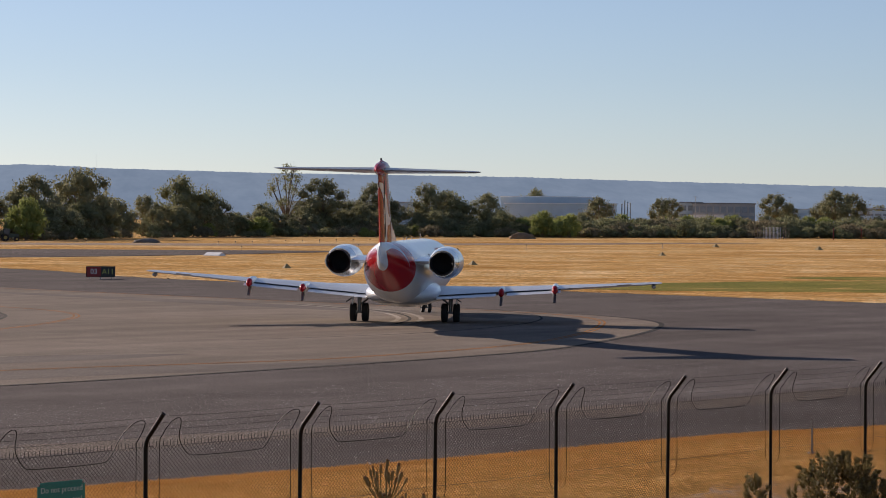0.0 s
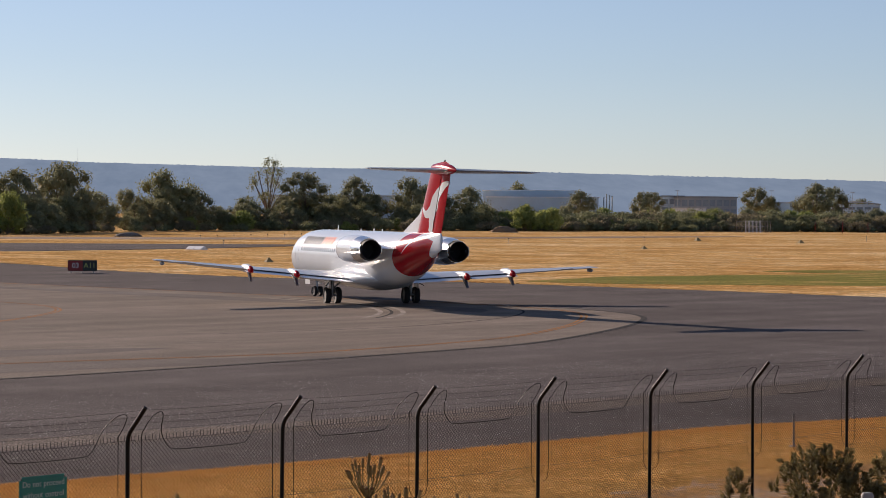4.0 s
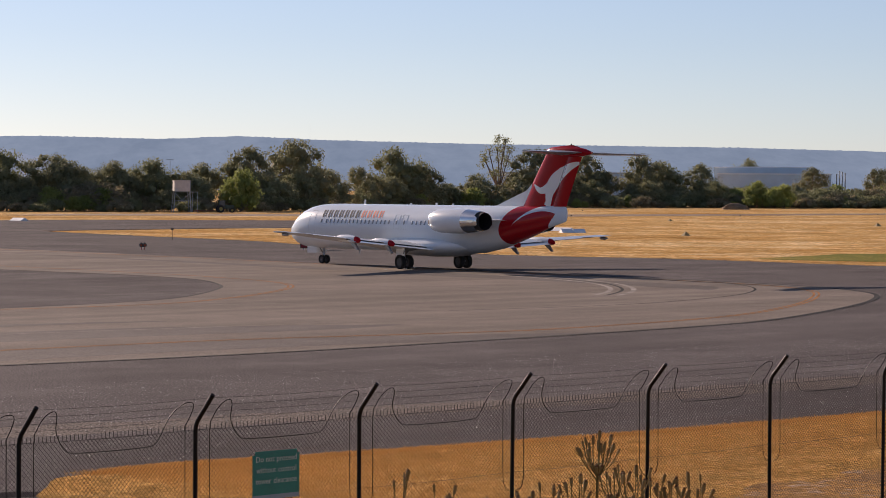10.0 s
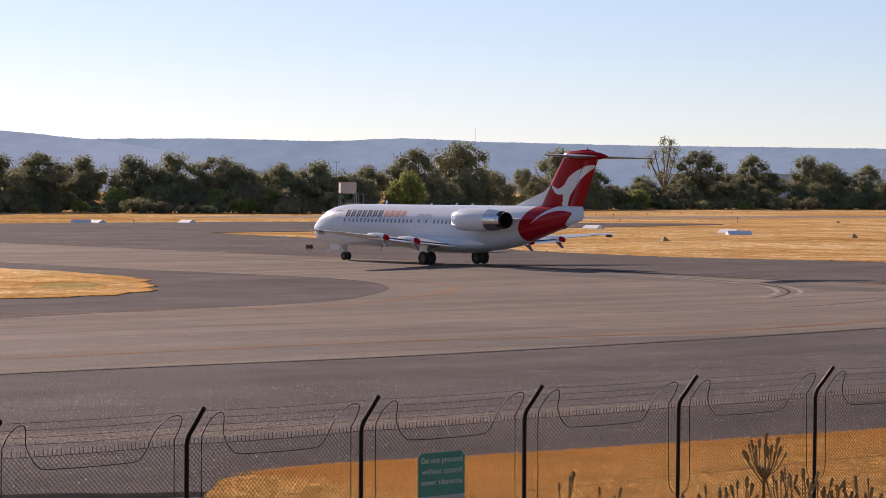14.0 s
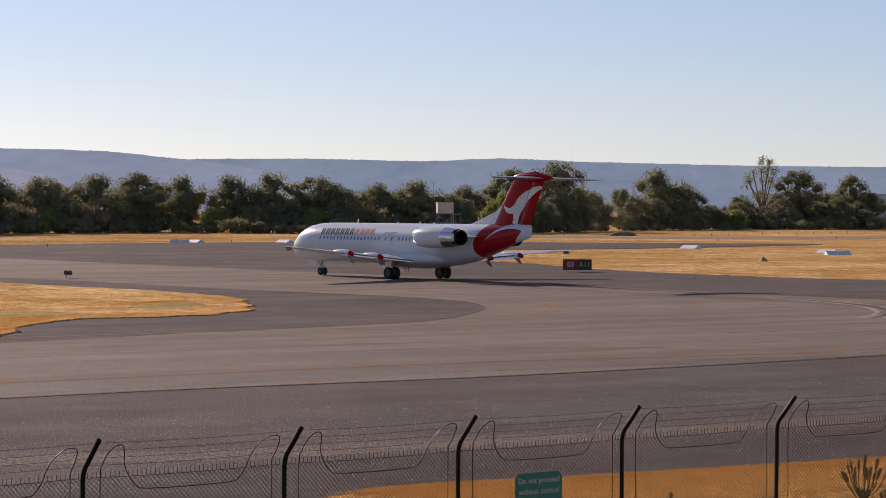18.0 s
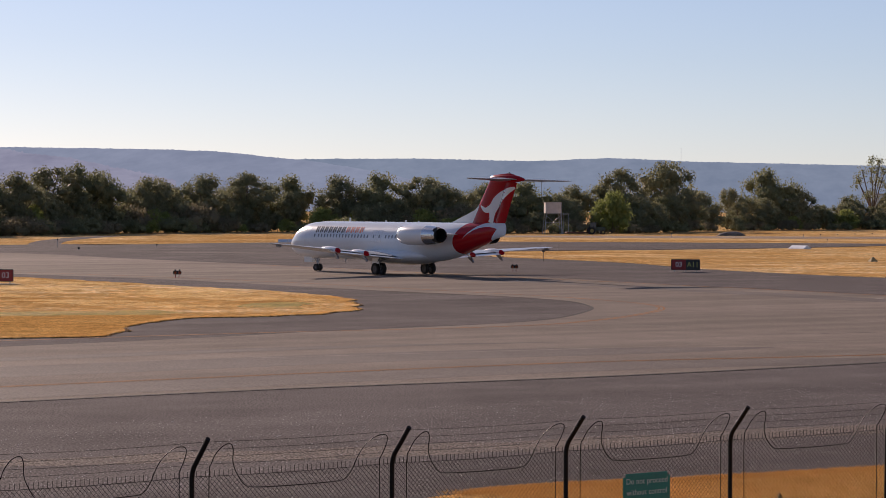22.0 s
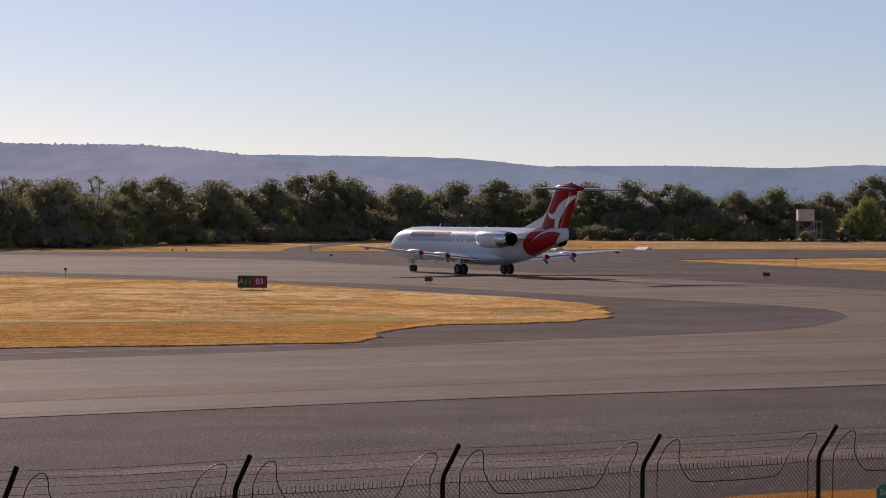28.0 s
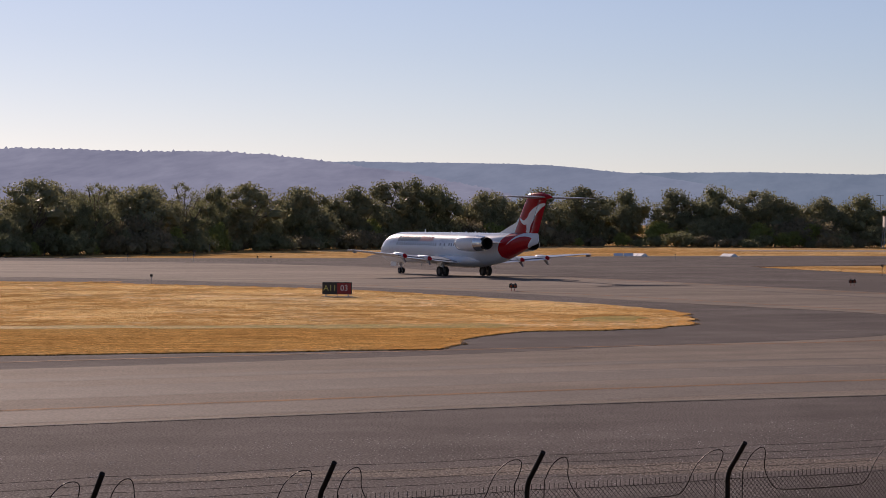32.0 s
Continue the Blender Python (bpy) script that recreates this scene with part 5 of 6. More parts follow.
# ---- trees ----
def tree_mesh(seed, tall, wide, trunk_h, lobes, leaves, leaf, flat=0.72, full=1.0, core=0.5):
    """Forked trunk with limbs, and a crown of many small billows, each a dome of leaf sprays over a dense heart."""
    rng = np.random.default_rng(seed)
    bm = bmesh.new()
    lean = rng.normal(0, 0.05, 2)
    knee = Vector((lean[0] * tall, lean[1] * tall, max(trunk_h, 0.3)))
    tube(bm, (0, 0, -0.3), knee, tall * 0.026, tall * 0.017, 7)
    ball = bmesh.new()
    bmesh.ops.create_icosphere(ball, subdivisions=1, radius=1.0)
    hull = np.array([v.co[:] for v in ball.verts])
    skin = [tuple(v.index for v in f.verts) for f in ball.faces]
    ball.free()
    verts, faces = [], []
    wide *= 1.3
    size = wide * 0.5 / math.sqrt(lobes) * 2.2 * full
    for k in range(lobes):
        a, u = k * 2.399 + rng.uniform(-0.5, 0.5), (k + 0.5) / lobes
        big = size * rng.uniform(0.65, 1.25) * (1.12 - 0.3 * u)
        r = wide / 2 * math.sqrt(max(0.02, 1 - (abs(u - 0.30) / 0.71) ** 2)) * (rng.uniform(0.25, 0.6) if k % 3 == 0 else rng.uniform(0.7, 1.02))
        r = max(0.0, r - big * 0.3)
        z = trunk_h + big * 0.5 + (tall - trunk_h - big * 1.2) * (u ** 0.9) + rng.normal(0, 0.2)
        c = Vector((knee.x + r * math.cos(a), knee.y + r * math.sin(a), z))
        if k % 2 == 0:
            mid = knee.lerp(c, 0.5) + Vector((*rng.normal(0, 0.25, 2), 0.3))
            pipe(bm, [knee - Vector((0, 0, 0.2)), mid, c], tall * 0.008, 4)
        if core:
            warp = 1 + 0.14 * rng.normal(0, 1, (len(hull), 1)).clip(-1.5, 1.5)
            n = len(verts)
            verts.extend(map(tuple, np.array(c) - (0, 0, big * 0.1) + hull * big * core * warp * (1, 1, flat)))
            faces.extend(tuple(n + q for q in f) for f in skin)
        dirs = rng.normal(0, 1, (leaves, 3)) + (0, 0, 0.35)
        dirs /= np.linalg.norm(dirs, axis=1)[:, None]
        swell = np.array([noise.noise(Vector(p) * 2.3 + Vector((k * 7.1, seed * 3.3, 0))) for p in dirs])[:, None]
        pts = np.array(c) + dirs * big * (1 + 0.35 * swell) * rng.uniform(0.5 if core else 0.15, 1.08 if core else 1.2, (leaves, 1)) * (1, 1, flat)
        nrm = dirs * 0.8 + rng.normal(0, 0.45, (leaves, 3))
        nrm /= np.linalg.norm(nrm, axis=1)[:, None]
        t = np.cross(nrm, rng.normal(0, 1, (leaves, 3)))
        t /= np.linalg.norm(t, axis=1)[:, None] + 1e-9
        b = np.cross(nrm, t)
        w = leaf * rng.uniform(0.6, 1.35, (leaves, 1))
        blade = np.stack([pts + t * w, pts + b * w * 0.7 - t * w * 0.5, pts - b * w * 0.7 - t * w * 0.5], 1)
        n = len(verts)
        verts.extend(map(tuple, blade.reshape(-1, 3)))
        faces.extend((n + 3 * q, n + 3 * q + 1, n + 3 * q + 2) for q in range(leaves))
    return mesh_of("trunk", bm, BARK, smooth=60), verts, faces


def tree(name, kind_label, category, mat, *shape, **more):
    trunk, verts, faces = tree_mesh(*shape, **more)
    top = thing(name, kind_label, category)
    ob = new("trunk", trunk)
    ob.parent = top
    me = bpy.data.meshes.new("crown")
    me.from_pydata(verts, [], faces)
    me.materials.append(mat)
    ob = new("crown", me)
    ob.parent = top
    return top


# kinds of trees, 10 m tall, placed by copying
KINDS = {
    "round": tree("gum_tree", "broad dark-green gum tree with a dense rounded crown", "tree", LEAVES[1], 11, 10, 9.0, 1.4, 30, 135, 0.22),
    "round2": tree("gum_tree", "dark olive gum tree with a lumpy crown", "tree", LEAVES[0], 12, 10, 8.0, 2.0, 28, 140, 0.21, full=0.92),
    "round3": tree("gum_tree", "leaning olive-green gum tree with a ragged crown", "tree", LEAVES[0], 19, 10, 7.5, 2.6, 22, 165, 0.20, flat=0.66, full=0.88),
    "tall": tree("gum_tree", "tall gum tree with an open layered crown", "tree", LEAVES[0], 13, 10, 7.6, 3.2, 24, 150, 0.19, flat=0.62, full=0.82),
    "open": tree("gum_tree", "thin gum tree with a sparse see-through crown", "tree", LEAVES[1], 14, 10, 5.6, 2.4, 30, 80, 0.13, flat=0.8, full=0.7, core=0.0),
    "bright": tree("bushy_tree", "low bright-green bushy tree", "tree", LEAVES[2], 15, 10, 11, 0.2, 30, 125, 0.34),
    "scrub": tree("scrub_bush", "low grey-brown scrub bush", "bush", LEAVES[3], 16, 10, 20, 0.1, 24, 95, 0.58),
    "scrub2": tree("scrub_bush", "low olive scrub bush", "bush", LEAVES[1], 18, 10, 18, 0.1, 24, 95, 0.55),
    "olive": tree("wattle_tree", "spreading olive-green wattle tree", "tree", LEAVES[0], 17, 10, 10.5, 1.4, 30, 130, 0.25, flat=0.68, full=0.92),
}
HOME = {}
for key, ob in KINDS.items():
    HOME[key] = ob
    ob["group"] = "treeline"


def plant(key, az, dist, tall, turn=0.0, wide=1.0):
    """A tree of that kind at a bearing and distance."""
    src = HOME[key]
    p = spot(az, dist)
    m = Matrix.Translation((p.x, p.y, -0.1)) @ pose(0, 0, 0, 0, 0, turn)
    s = tall / 10
    if key in fresh:
        fresh.discard(key)
        src.matrix_basis = m
        src.scale = (s * wide, s * wide, s)
        return src
    keep = src.scale.copy()
    src.scale = (s * wide, s * wide, s)
    ob = copy_thing(src, m)
    src.scale = keep
    return ob


fresh = set(KINDS)
LINE = ((-24, 860), (-17, 830), (-10, 800), (-6, 770), (-4, 760), (-1, 700), (0.8, 620), (3, 600), (6, 590), (9, 606), (12, 568), (14, 530), (16.5, 485), (18, 446), (20.6, 412), (25, 372), (32, 350))


def line_at(az):
    return float(np.interp(az, [a for a, _ in LINE], [d for _, d in LINE]))


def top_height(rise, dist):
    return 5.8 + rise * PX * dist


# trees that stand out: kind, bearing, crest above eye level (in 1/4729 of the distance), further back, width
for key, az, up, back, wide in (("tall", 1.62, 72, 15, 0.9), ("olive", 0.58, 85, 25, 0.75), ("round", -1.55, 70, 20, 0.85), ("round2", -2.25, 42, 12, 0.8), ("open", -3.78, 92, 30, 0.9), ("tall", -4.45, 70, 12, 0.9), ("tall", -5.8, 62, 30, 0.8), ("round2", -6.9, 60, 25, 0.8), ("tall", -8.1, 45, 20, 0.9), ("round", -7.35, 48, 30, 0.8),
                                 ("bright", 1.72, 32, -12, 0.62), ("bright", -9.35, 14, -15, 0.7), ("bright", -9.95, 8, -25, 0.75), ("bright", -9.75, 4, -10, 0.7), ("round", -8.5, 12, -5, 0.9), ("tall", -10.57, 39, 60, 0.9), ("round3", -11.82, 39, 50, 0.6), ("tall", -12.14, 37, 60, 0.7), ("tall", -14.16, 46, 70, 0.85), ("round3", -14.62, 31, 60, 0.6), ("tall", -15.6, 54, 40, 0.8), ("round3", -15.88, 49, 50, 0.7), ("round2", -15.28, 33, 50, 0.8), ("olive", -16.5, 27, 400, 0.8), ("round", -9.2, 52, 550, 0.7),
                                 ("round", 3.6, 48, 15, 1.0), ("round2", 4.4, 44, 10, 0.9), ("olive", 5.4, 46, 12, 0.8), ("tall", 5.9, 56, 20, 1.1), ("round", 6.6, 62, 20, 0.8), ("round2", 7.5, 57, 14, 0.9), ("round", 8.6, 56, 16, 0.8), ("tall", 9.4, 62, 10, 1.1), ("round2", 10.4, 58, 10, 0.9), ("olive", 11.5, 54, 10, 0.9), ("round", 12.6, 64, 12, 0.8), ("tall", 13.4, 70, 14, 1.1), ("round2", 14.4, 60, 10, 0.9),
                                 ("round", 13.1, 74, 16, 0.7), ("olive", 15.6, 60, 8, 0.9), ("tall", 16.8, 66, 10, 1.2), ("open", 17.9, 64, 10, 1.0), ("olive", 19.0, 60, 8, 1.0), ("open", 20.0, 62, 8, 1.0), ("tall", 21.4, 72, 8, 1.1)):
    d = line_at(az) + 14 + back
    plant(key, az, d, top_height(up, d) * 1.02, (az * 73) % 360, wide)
rng = np.random.default_rng(21)
# the body of the wood, rank behind rank
az = -19.5
while az < 24.5:
    d = line_at(az)
    step = (4.5 if az < 8 else 3.1) / d * 57.3
    for rank, (back, low, high) in enumerate(((6, 1.8, 4.0), (15, 3.8, 7.0), (25, 7.0, 10.0), (38, 8.6, 12.4))):
        if rng.random() < (0.0, 0.15, 0.2, 0.1)[rank]:
            continue
        here = d + back + rng.uniform(-5, 5)
        tall = rng.uniform(low, high) * (0.95 if az < -7.6 else 1.0) * (0.68 if az < -8.2 and rank > 1 else 1.0)
        keys = (("scrub", "scrub2", "bright", "scrub", "scrub2"), ("olive", "bright", "round2", "olive", "round", "scrub"), ("olive", "round", "round2", "round3", "olive"), ("round", "round2", "tall", "olive", "round3", "open"))[rank]
        plant(keys[rng.integers(0, len(keys))], az + rng.uniform(-0.5, 0.5) * step, here, tall, rng.uniform(0, 360), rng.uniform(0.9, 1.3) * (0.8 if rank == 0 else 0.8 if az < 8 else 0.62))
    if rng.random() < 0.7:
        plant("scrub2" if rng.random() < 0.6 else "scrub", az, d + 20, rng.uniform(2.6, 4.4), rng.uniform(0, 360), 0.8)
    az += step * rng.uniform(0.75, 1.25)


# a low unbroken thicket where the wood thins out
az = -19.0
while az < -7.4:
    d = line_at(az)
    for back, low, high in ((10, 3.4, 5.0), (24, 5.2, 6.8), (36, 6.0, 7.6)):
        plant(("scrub2", "olive", "scrub2", "round", "scrub", "bright")[rng.integers(0, 6)], az + rng.uniform(-0.12, 0.12), d + back + rng.uniform(-4, 4), rng.uniform(low, high), rng.uniform(0, 360), rng.uniform(0.8, 1.1))
    az += rng.uniform(0.34, 0.52)


# ---- things at the far side of the field ----
def water_tank(az, dist):
    unit = thing("water_tank", "cream square steel water tank on a grey braced stand", "water tank", m=Matrix.Translation(spot(az, dist)) @ pose(0, 0, 0, 0, 0, az + 8))
    bm = bmesh.new()
    box(bm, -1.75, 1.75, -1.6, 1.6, 4.55, 7.0, 0.08)
    tank = part("tank", bm, CREAM, unit, "cream steel tank")
    bm = bmesh.new()
    box(bm, -1.85, 1.85, -1.7, 1.7, 6.98, 7.1, 0.03)
    part("lid", bm, CREAM, tank)
    for x in (-1.6, 1.6):
        for y in (-1.5, 1.5):
            bm = bmesh.new()
            tube(bm, (x * 1.25, y * 1.25, -0.1), (x, y, 4.5), 0.11, 0.09, 8)
            part("leg", bm, GALV, unit, "grey steel leg")
    for a, b in (((-1.95, -1.8, 0.8), (1.7, -1.6, 4.2)), ((1.95, -1.8, 0.8), (-1.7, -1.6, 4.2)), ((-1.75, -1.65, 2.5), (1.75, -1.65, 2.5)), ((-1.7, -1.55, 4.45), (1.7, -1.55, 4.45))):
        bm = bmesh.new()
        tube(bm, a, b, 0.06, 0.06, 6)
        part("brace", bm, GALV, unit)
    bm = bmesh.new()
    box(bm, 1.75, 3.6, -1.0, 0.6, 4.35, 4.5, 0.02)
    deck = part("side_deck", bm, GALV, unit, "grey side platform")
    for x, z in ((1.9, 6.9), (2.4, 4.4), (3.5, 4.4)):
        bm = bmesh.new()
        tube(bm, (x, -0.9, -0.1), (x, -0.9, z), 0.06, 0.06, 6)
        part("pole", bm, GALV, unit, "grey pole")


water_tank(2.94, 598)


def tractor(az, dist):
    green = paint("dark_tractor_paint", (0.025, 0.045, 0.025), 0.4, size=0.7)
    unit = thing("tractor", "dark green tractor with cab and towed mower on grass", "tractor", m=Matrix.Translation(spot(az, dist)) @ pose(0, 0, 0, 0, 0, 12))
    bm = bmesh.new()
    box(bm, 0.2, 2.3, -0.42, 0.42, 0.85, 1.65, 0.12)
    box(bm, -1.2, 0.4, -0.5, 0.5, 0.8, 1.35, 0.08)
    part("bonnet", bm, green, unit, "dark green bonnet")
    bm = bmesh.new()
    for x in (-1.1, 0.25):
        for y in (-0.62, 0.62):
            tube(bm, (x, y, 1.3), (x * 0.9, y * 0.92, 2.6), 0.05, 0.05, 6)
    box(bm, -1.25, 0.4, -0.72, 0.72, 2.58, 2.74, 0.05)
    cab = part("cab_frame", bm, green, unit, "cab frame and roof")
    bm = bmesh.new()
    box(bm, -1.0, 0.2, -0.58, 0.58, 1.35, 2.56, 0.03)
    part("cab_glass", bm, PANE, cab, "dark cab glass")
    for x, r, w in ((-0.75, 0.82, 0.5), (1.75, 0.52, 0.34)):
        for s in (-1, 1):
            bm = bmesh.new()
            rows = [[Vector((x + r * q * math.cos(a), s * 0.82 + w * e, r + r * q * math.sin(a))) for a in (k * math.tau / 20 for k in range(20))] for q, e in ((0.55, -0.4), (0.95, -0.5), (1.0, -0.3), (1.0, 0.3), (0.95, 0.5), (0.55, 0.4))]
            loft(bm, rows)
            tyre = part("wheel", bm, RUBBER, unit, "black tractor tyre")
            bm = bmesh.new()
            tube(bm, (x, s * 0.82 - w * 0.42, r), (x, s * 0.82 + w * 0.42, r), r * 0.5, r * 0.5, 14)
            part("rim", bm, paint("faded_yellow_rim", (0.35, 0.27, 0.06), 0.5), tyre)
    bm = bmesh.new()
    box(bm, -6.4, -2.2, -1.2, 1.2, 0.25, 0.55, 0.06)
    box(bm, -2.3, -1.2, -0.08, 0.08, 0.35, 0.5, 0.02)
    part("mower_deck", bm, paint("rusty_mower", (0.14, 0.055, 0.025), 0.7, vary=0.3), unit, "low rusty mower deck")


tractor(2.04, 585)


def building(az, dist, w, d, hgt, label, wall, roof, bays, turn=0.0, curved=0.0, eaves=0.4, glass_rows=()):
    unit = thing("warehouse", label, "building", "far buildings", m=Matrix.Translation(spot(az, dist)) @ pose(0, 0, 0, 0, 0, az + turn))
    bm = bmesh.new()
    box(bm, -w / 2, w / 2, -d / 2, d / 2, -0.5, hgt, 0.0)
    body = part("wall", bm, wall, unit, "pale metal-clad wall")
    bm = bmesh.new()
    n = 14
    top = [(-w / 2 - eaves + (w + 2 * eaves) * k / n, hgt + 0.02 + curved * math.sin(math.pi * k / n)) for k in range(n + 1)]
    loft(bm, [[Vector((x, y, z + t)) for x, z in top] + [Vector((x, y, z + t - 0.45)) for x, z in top[::-1]] for y, t in ((-d / 2 - eaves, 0.25), (d / 2 + eaves, 0.25))])
    part("roof", bm, roof, unit, "low metal roof")
    for z0, z1 in glass_rows:
        for k in range(bays):
            x0, x1 = -w / 2 + w * (k + 0.12) / bays, -w / 2 + w * (k + 0.88) / bays
            bm = bmesh.new()
            box(bm, x0, x1, -d / 2 - 0.08, -d / 2 + 0.1, z0, z1, 0.0)
            part("window", bm, FAR_PANE, body, "dark window band")
    for k in range(1, bays):
        bm = bmesh.new()
        x = -w / 2 + w * k / bays
        box(bm, x - 0.12, x + 0.12, -d / 2 - 0.14, -d / 2 + 0.1, 0, hgt - 0.1, 0.0)
        part("rib", bm, wall, body)


# far glass, its colour lightened to paint in the haze
FAR_PANE = paint("hazy_far_pane", (0.22, 0.27, 0.32), 0.2)
CLAD = paint("pale_blue_cladding", (0.50, 0.61, 0.69), 0.5, vary=0.08, size=6)
WHITE_CLAD = paint("white_cladding", (0.80, 0.82, 0.83), 0.6, vary=0.06, size=6)
CLAD2 = paint("grey_cladding", (0.30, 0.33, 0.36), 0.5, vary=0.1, size=6)
ROOF = paint("zinc_roof", (0.45, 0.47, 0.49), 0.45, vary=0.1, size=8)
DARK_ROOF = paint("dark_roof", (0.17, 0.19, 0.21), 0.6, size=6)
building(-9.48, 1265, 45, 50, 15.4, "large pale blue-grey warehouse with a low curved roof", CLAD, WHITE_CLAD, 8, curved=0.2, eaves=0.3)
building(-9.72, 1215, 50, 40, 12.2, "lower pale warehouse wing with a white roof edge", CLAD, WHITE_CLAD, 8)
building(-13.2, 1180, 27, 30, 12.4, "grey office block with dark window bands and a dark sloping roof", CLAD2, DARK_ROOF, 9, curved=0.15, glass_rows=((5.5, 7.2), (8.6, 11.2)))
building(-12.5, 1190, 10, 26, 12.9, "pale end wing of an office block", CLAD, DARK_ROOF, 3, glass_rows=((6.5, 8.0), (9.4, 11.6)))
building(-12.85, 1120, 14, 12, 7.7, "long low white shed before an office block", WHITE_CLAD, ROOF, 5)
building(-16.37, 1150, 20, 26, 9.6, "pale shed with a shallow curved roof", CLAD, ROOF, 6, curved=0.9, glass_rows=((7.4, 8.4),))
building(-5.6, 1150, 70, 40, 12.0, "pale warehouse seen through the trees", CLAD, ROOF, 10)
building(-14.85, 1180, 14, 20, 10.2, "small pale metal shed beyond the trees", CLAD, ROOF, 4)
building(19.5, 900, 26, 26, 13.0, "low grey building behind the trees", CLAD2, DARK_ROOF, 6)


def stack(az, dist, hgt, r):
    unit = thing("flue_stack", "slim grey flue stack beside a warehouse", "flue", "flue stacks", m=Matrix.Translation(spot(az, dist)))
    bm = bmesh.new()
    tube(bm, (0, 0, 0), (0, 0, hgt), r, r * 0.9, 10)
    part("flue", bm, GALV, unit)
    bm = bmesh.new()
    tube(bm, (0, 0, hgt), (0, 0, hgt + 0.5), r * 1.3, r * 1.3, 10)
    part("cap", bm, GALV, unit)


for k, a in enumerate((-11.03, -11.09, -11.15, -11.21)):
    stack(a, 1230, 12.0 + (k * 7 % 4) * 0.5, 0.3)


def pole(az, dist, hgt, label="slim grey lighting pole rising behind the trees"):
    unit = thing("light_pole", label, "pole", "far poles", m=Matrix.Translation(spot(az, dist)))
    bm = bmesh.new()
    tube(bm, (0, 0, -0.2), (0, 0, hgt), 0.1, 0.06, 8)
    part("mast", bm, GALV, unit)
    bm = bmesh.new()
    tube(bm, (-0.9, 0, hgt), (0.9, 0, hgt), 0.07, 0.07, 6)
    part("cross_arm", bm, GALV, unit)


for a, d, hgt in ((3.18, 640, 12.0), (-12.6, 1000, 14), (-14.6, 1000, 14), (-16.3, 1000, 13.5)):
    pole(a, d, hgt)
for a, d, hgt in ((0.2, 4150, 100), (-4.0, 4150, 92), (22.0, 3300, 106)):
    unit = thing("radio_mast", "thin radio mast on a distant ridge", "mast", "ridge masts", m=Matrix.Translation(spot(a, d)))
    bm = bmesh.new()
    tube(bm, (0, 0, 20), (0, 0, hgt), 0.16, 0.08, 6)
    part("mast", bm, GALV, unit)


def equipment_pen(az, dist):
    unit = thing("equipment_pen", "white-railed equipment pen with grey posts on the dry field", "pen", m=Matrix.Translation(spot(az, dist)) @ pose(0, 0, 0, 0, 0, az))
    white = paint("white_rail", (0.72, 0.72, 0.74), 0.5)
    for k in range(13):
        bm = bmesh.new()
        box(bm, -2.4 + 0.4 * k, -2.26 + 0.4 * k, -0.05, 0.05, -0.1, 3.5, 0.01)
        part("rail", bm, white, unit, "" if k else "white upright rail")
    for x in (-4.9, -4.2, -3.4, 3.4, 4.1, 5.0):
        bm = bmesh.new()
        tube(bm, (x, 0.6, -0.1), (x, 0.6, 3.4), 0.1, 0.1, 6)
        part("post", bm, BARK, unit, "brown post")
    for z in (0.4, 1.8, 3.2):
        bm = bmesh.new()
        tube(bm, (-5, 0.62, z), (5, 0.62, z), 0.05, 0.05, 6)
        part("cross_rail", bm, GALV, unit)


equipment_pen(-14.22, 790)
for a in (-15.52, -16.1, -16.63, -17.3):
    unit = thing("red_stake", "tall thin red stake on the dry field", "stake", "red stakes", m=Matrix.Translation(spot(a, 775)))
    bm = bmesh.new()
    tube(bm, (0, 0, -0.1), (0, 0, 3.3), 0.1, 0.09, 6)
    part("stake", bm, SIGN_RED, unit)


def mound(az, dist, w, hgt, mat, label, seed):
    rng = np.random.default_rng(seed)
    unit = thing("gravel_mound", label, "mound", m=Matrix.Translation(spot(az, dist)) @ pose(0, 0, 0, 0, 0, az))
    bm = bmesh.new()
    bmesh.ops.create_uvsphere(bm, u_segments=24, v_segments=12, radius=1)
    for v in bm.verts:
        v.co = Vector((v.co.x * w / 2, v.co.y * w * 0.3, max(-0.1, v.co.z) * hgt)) * (1 + 0.25 * noise.noise(v.co * 2 + Vector((seed, 0, 0))))
    part("heap", bm, mat, unit, smooth=80)


GRAVEL = ground_mat("grey_gravel", [(0.3, (0.12, 0.11, 0.10)), (0.7, (0.24, 0.22, 0.20))], (0.5, 2.0), 0.95, grain=0.4, grain_scale=8)
mound(-0.86, 575, 6.0, 0.8, GRAVEL, "low heap of grey gravel beside the dusty track", 3)
mound(-8.9, 740, 7, 1.6, EARTH, "low heap of brown earth by the trees", 4)


# ---- shrubs before the fence ----
CANDLE_TIP = leaf_mat("brown_flower_tip", (0.10, 0.055, 0.03), (0.22, 0.13, 0.07), 0.1)


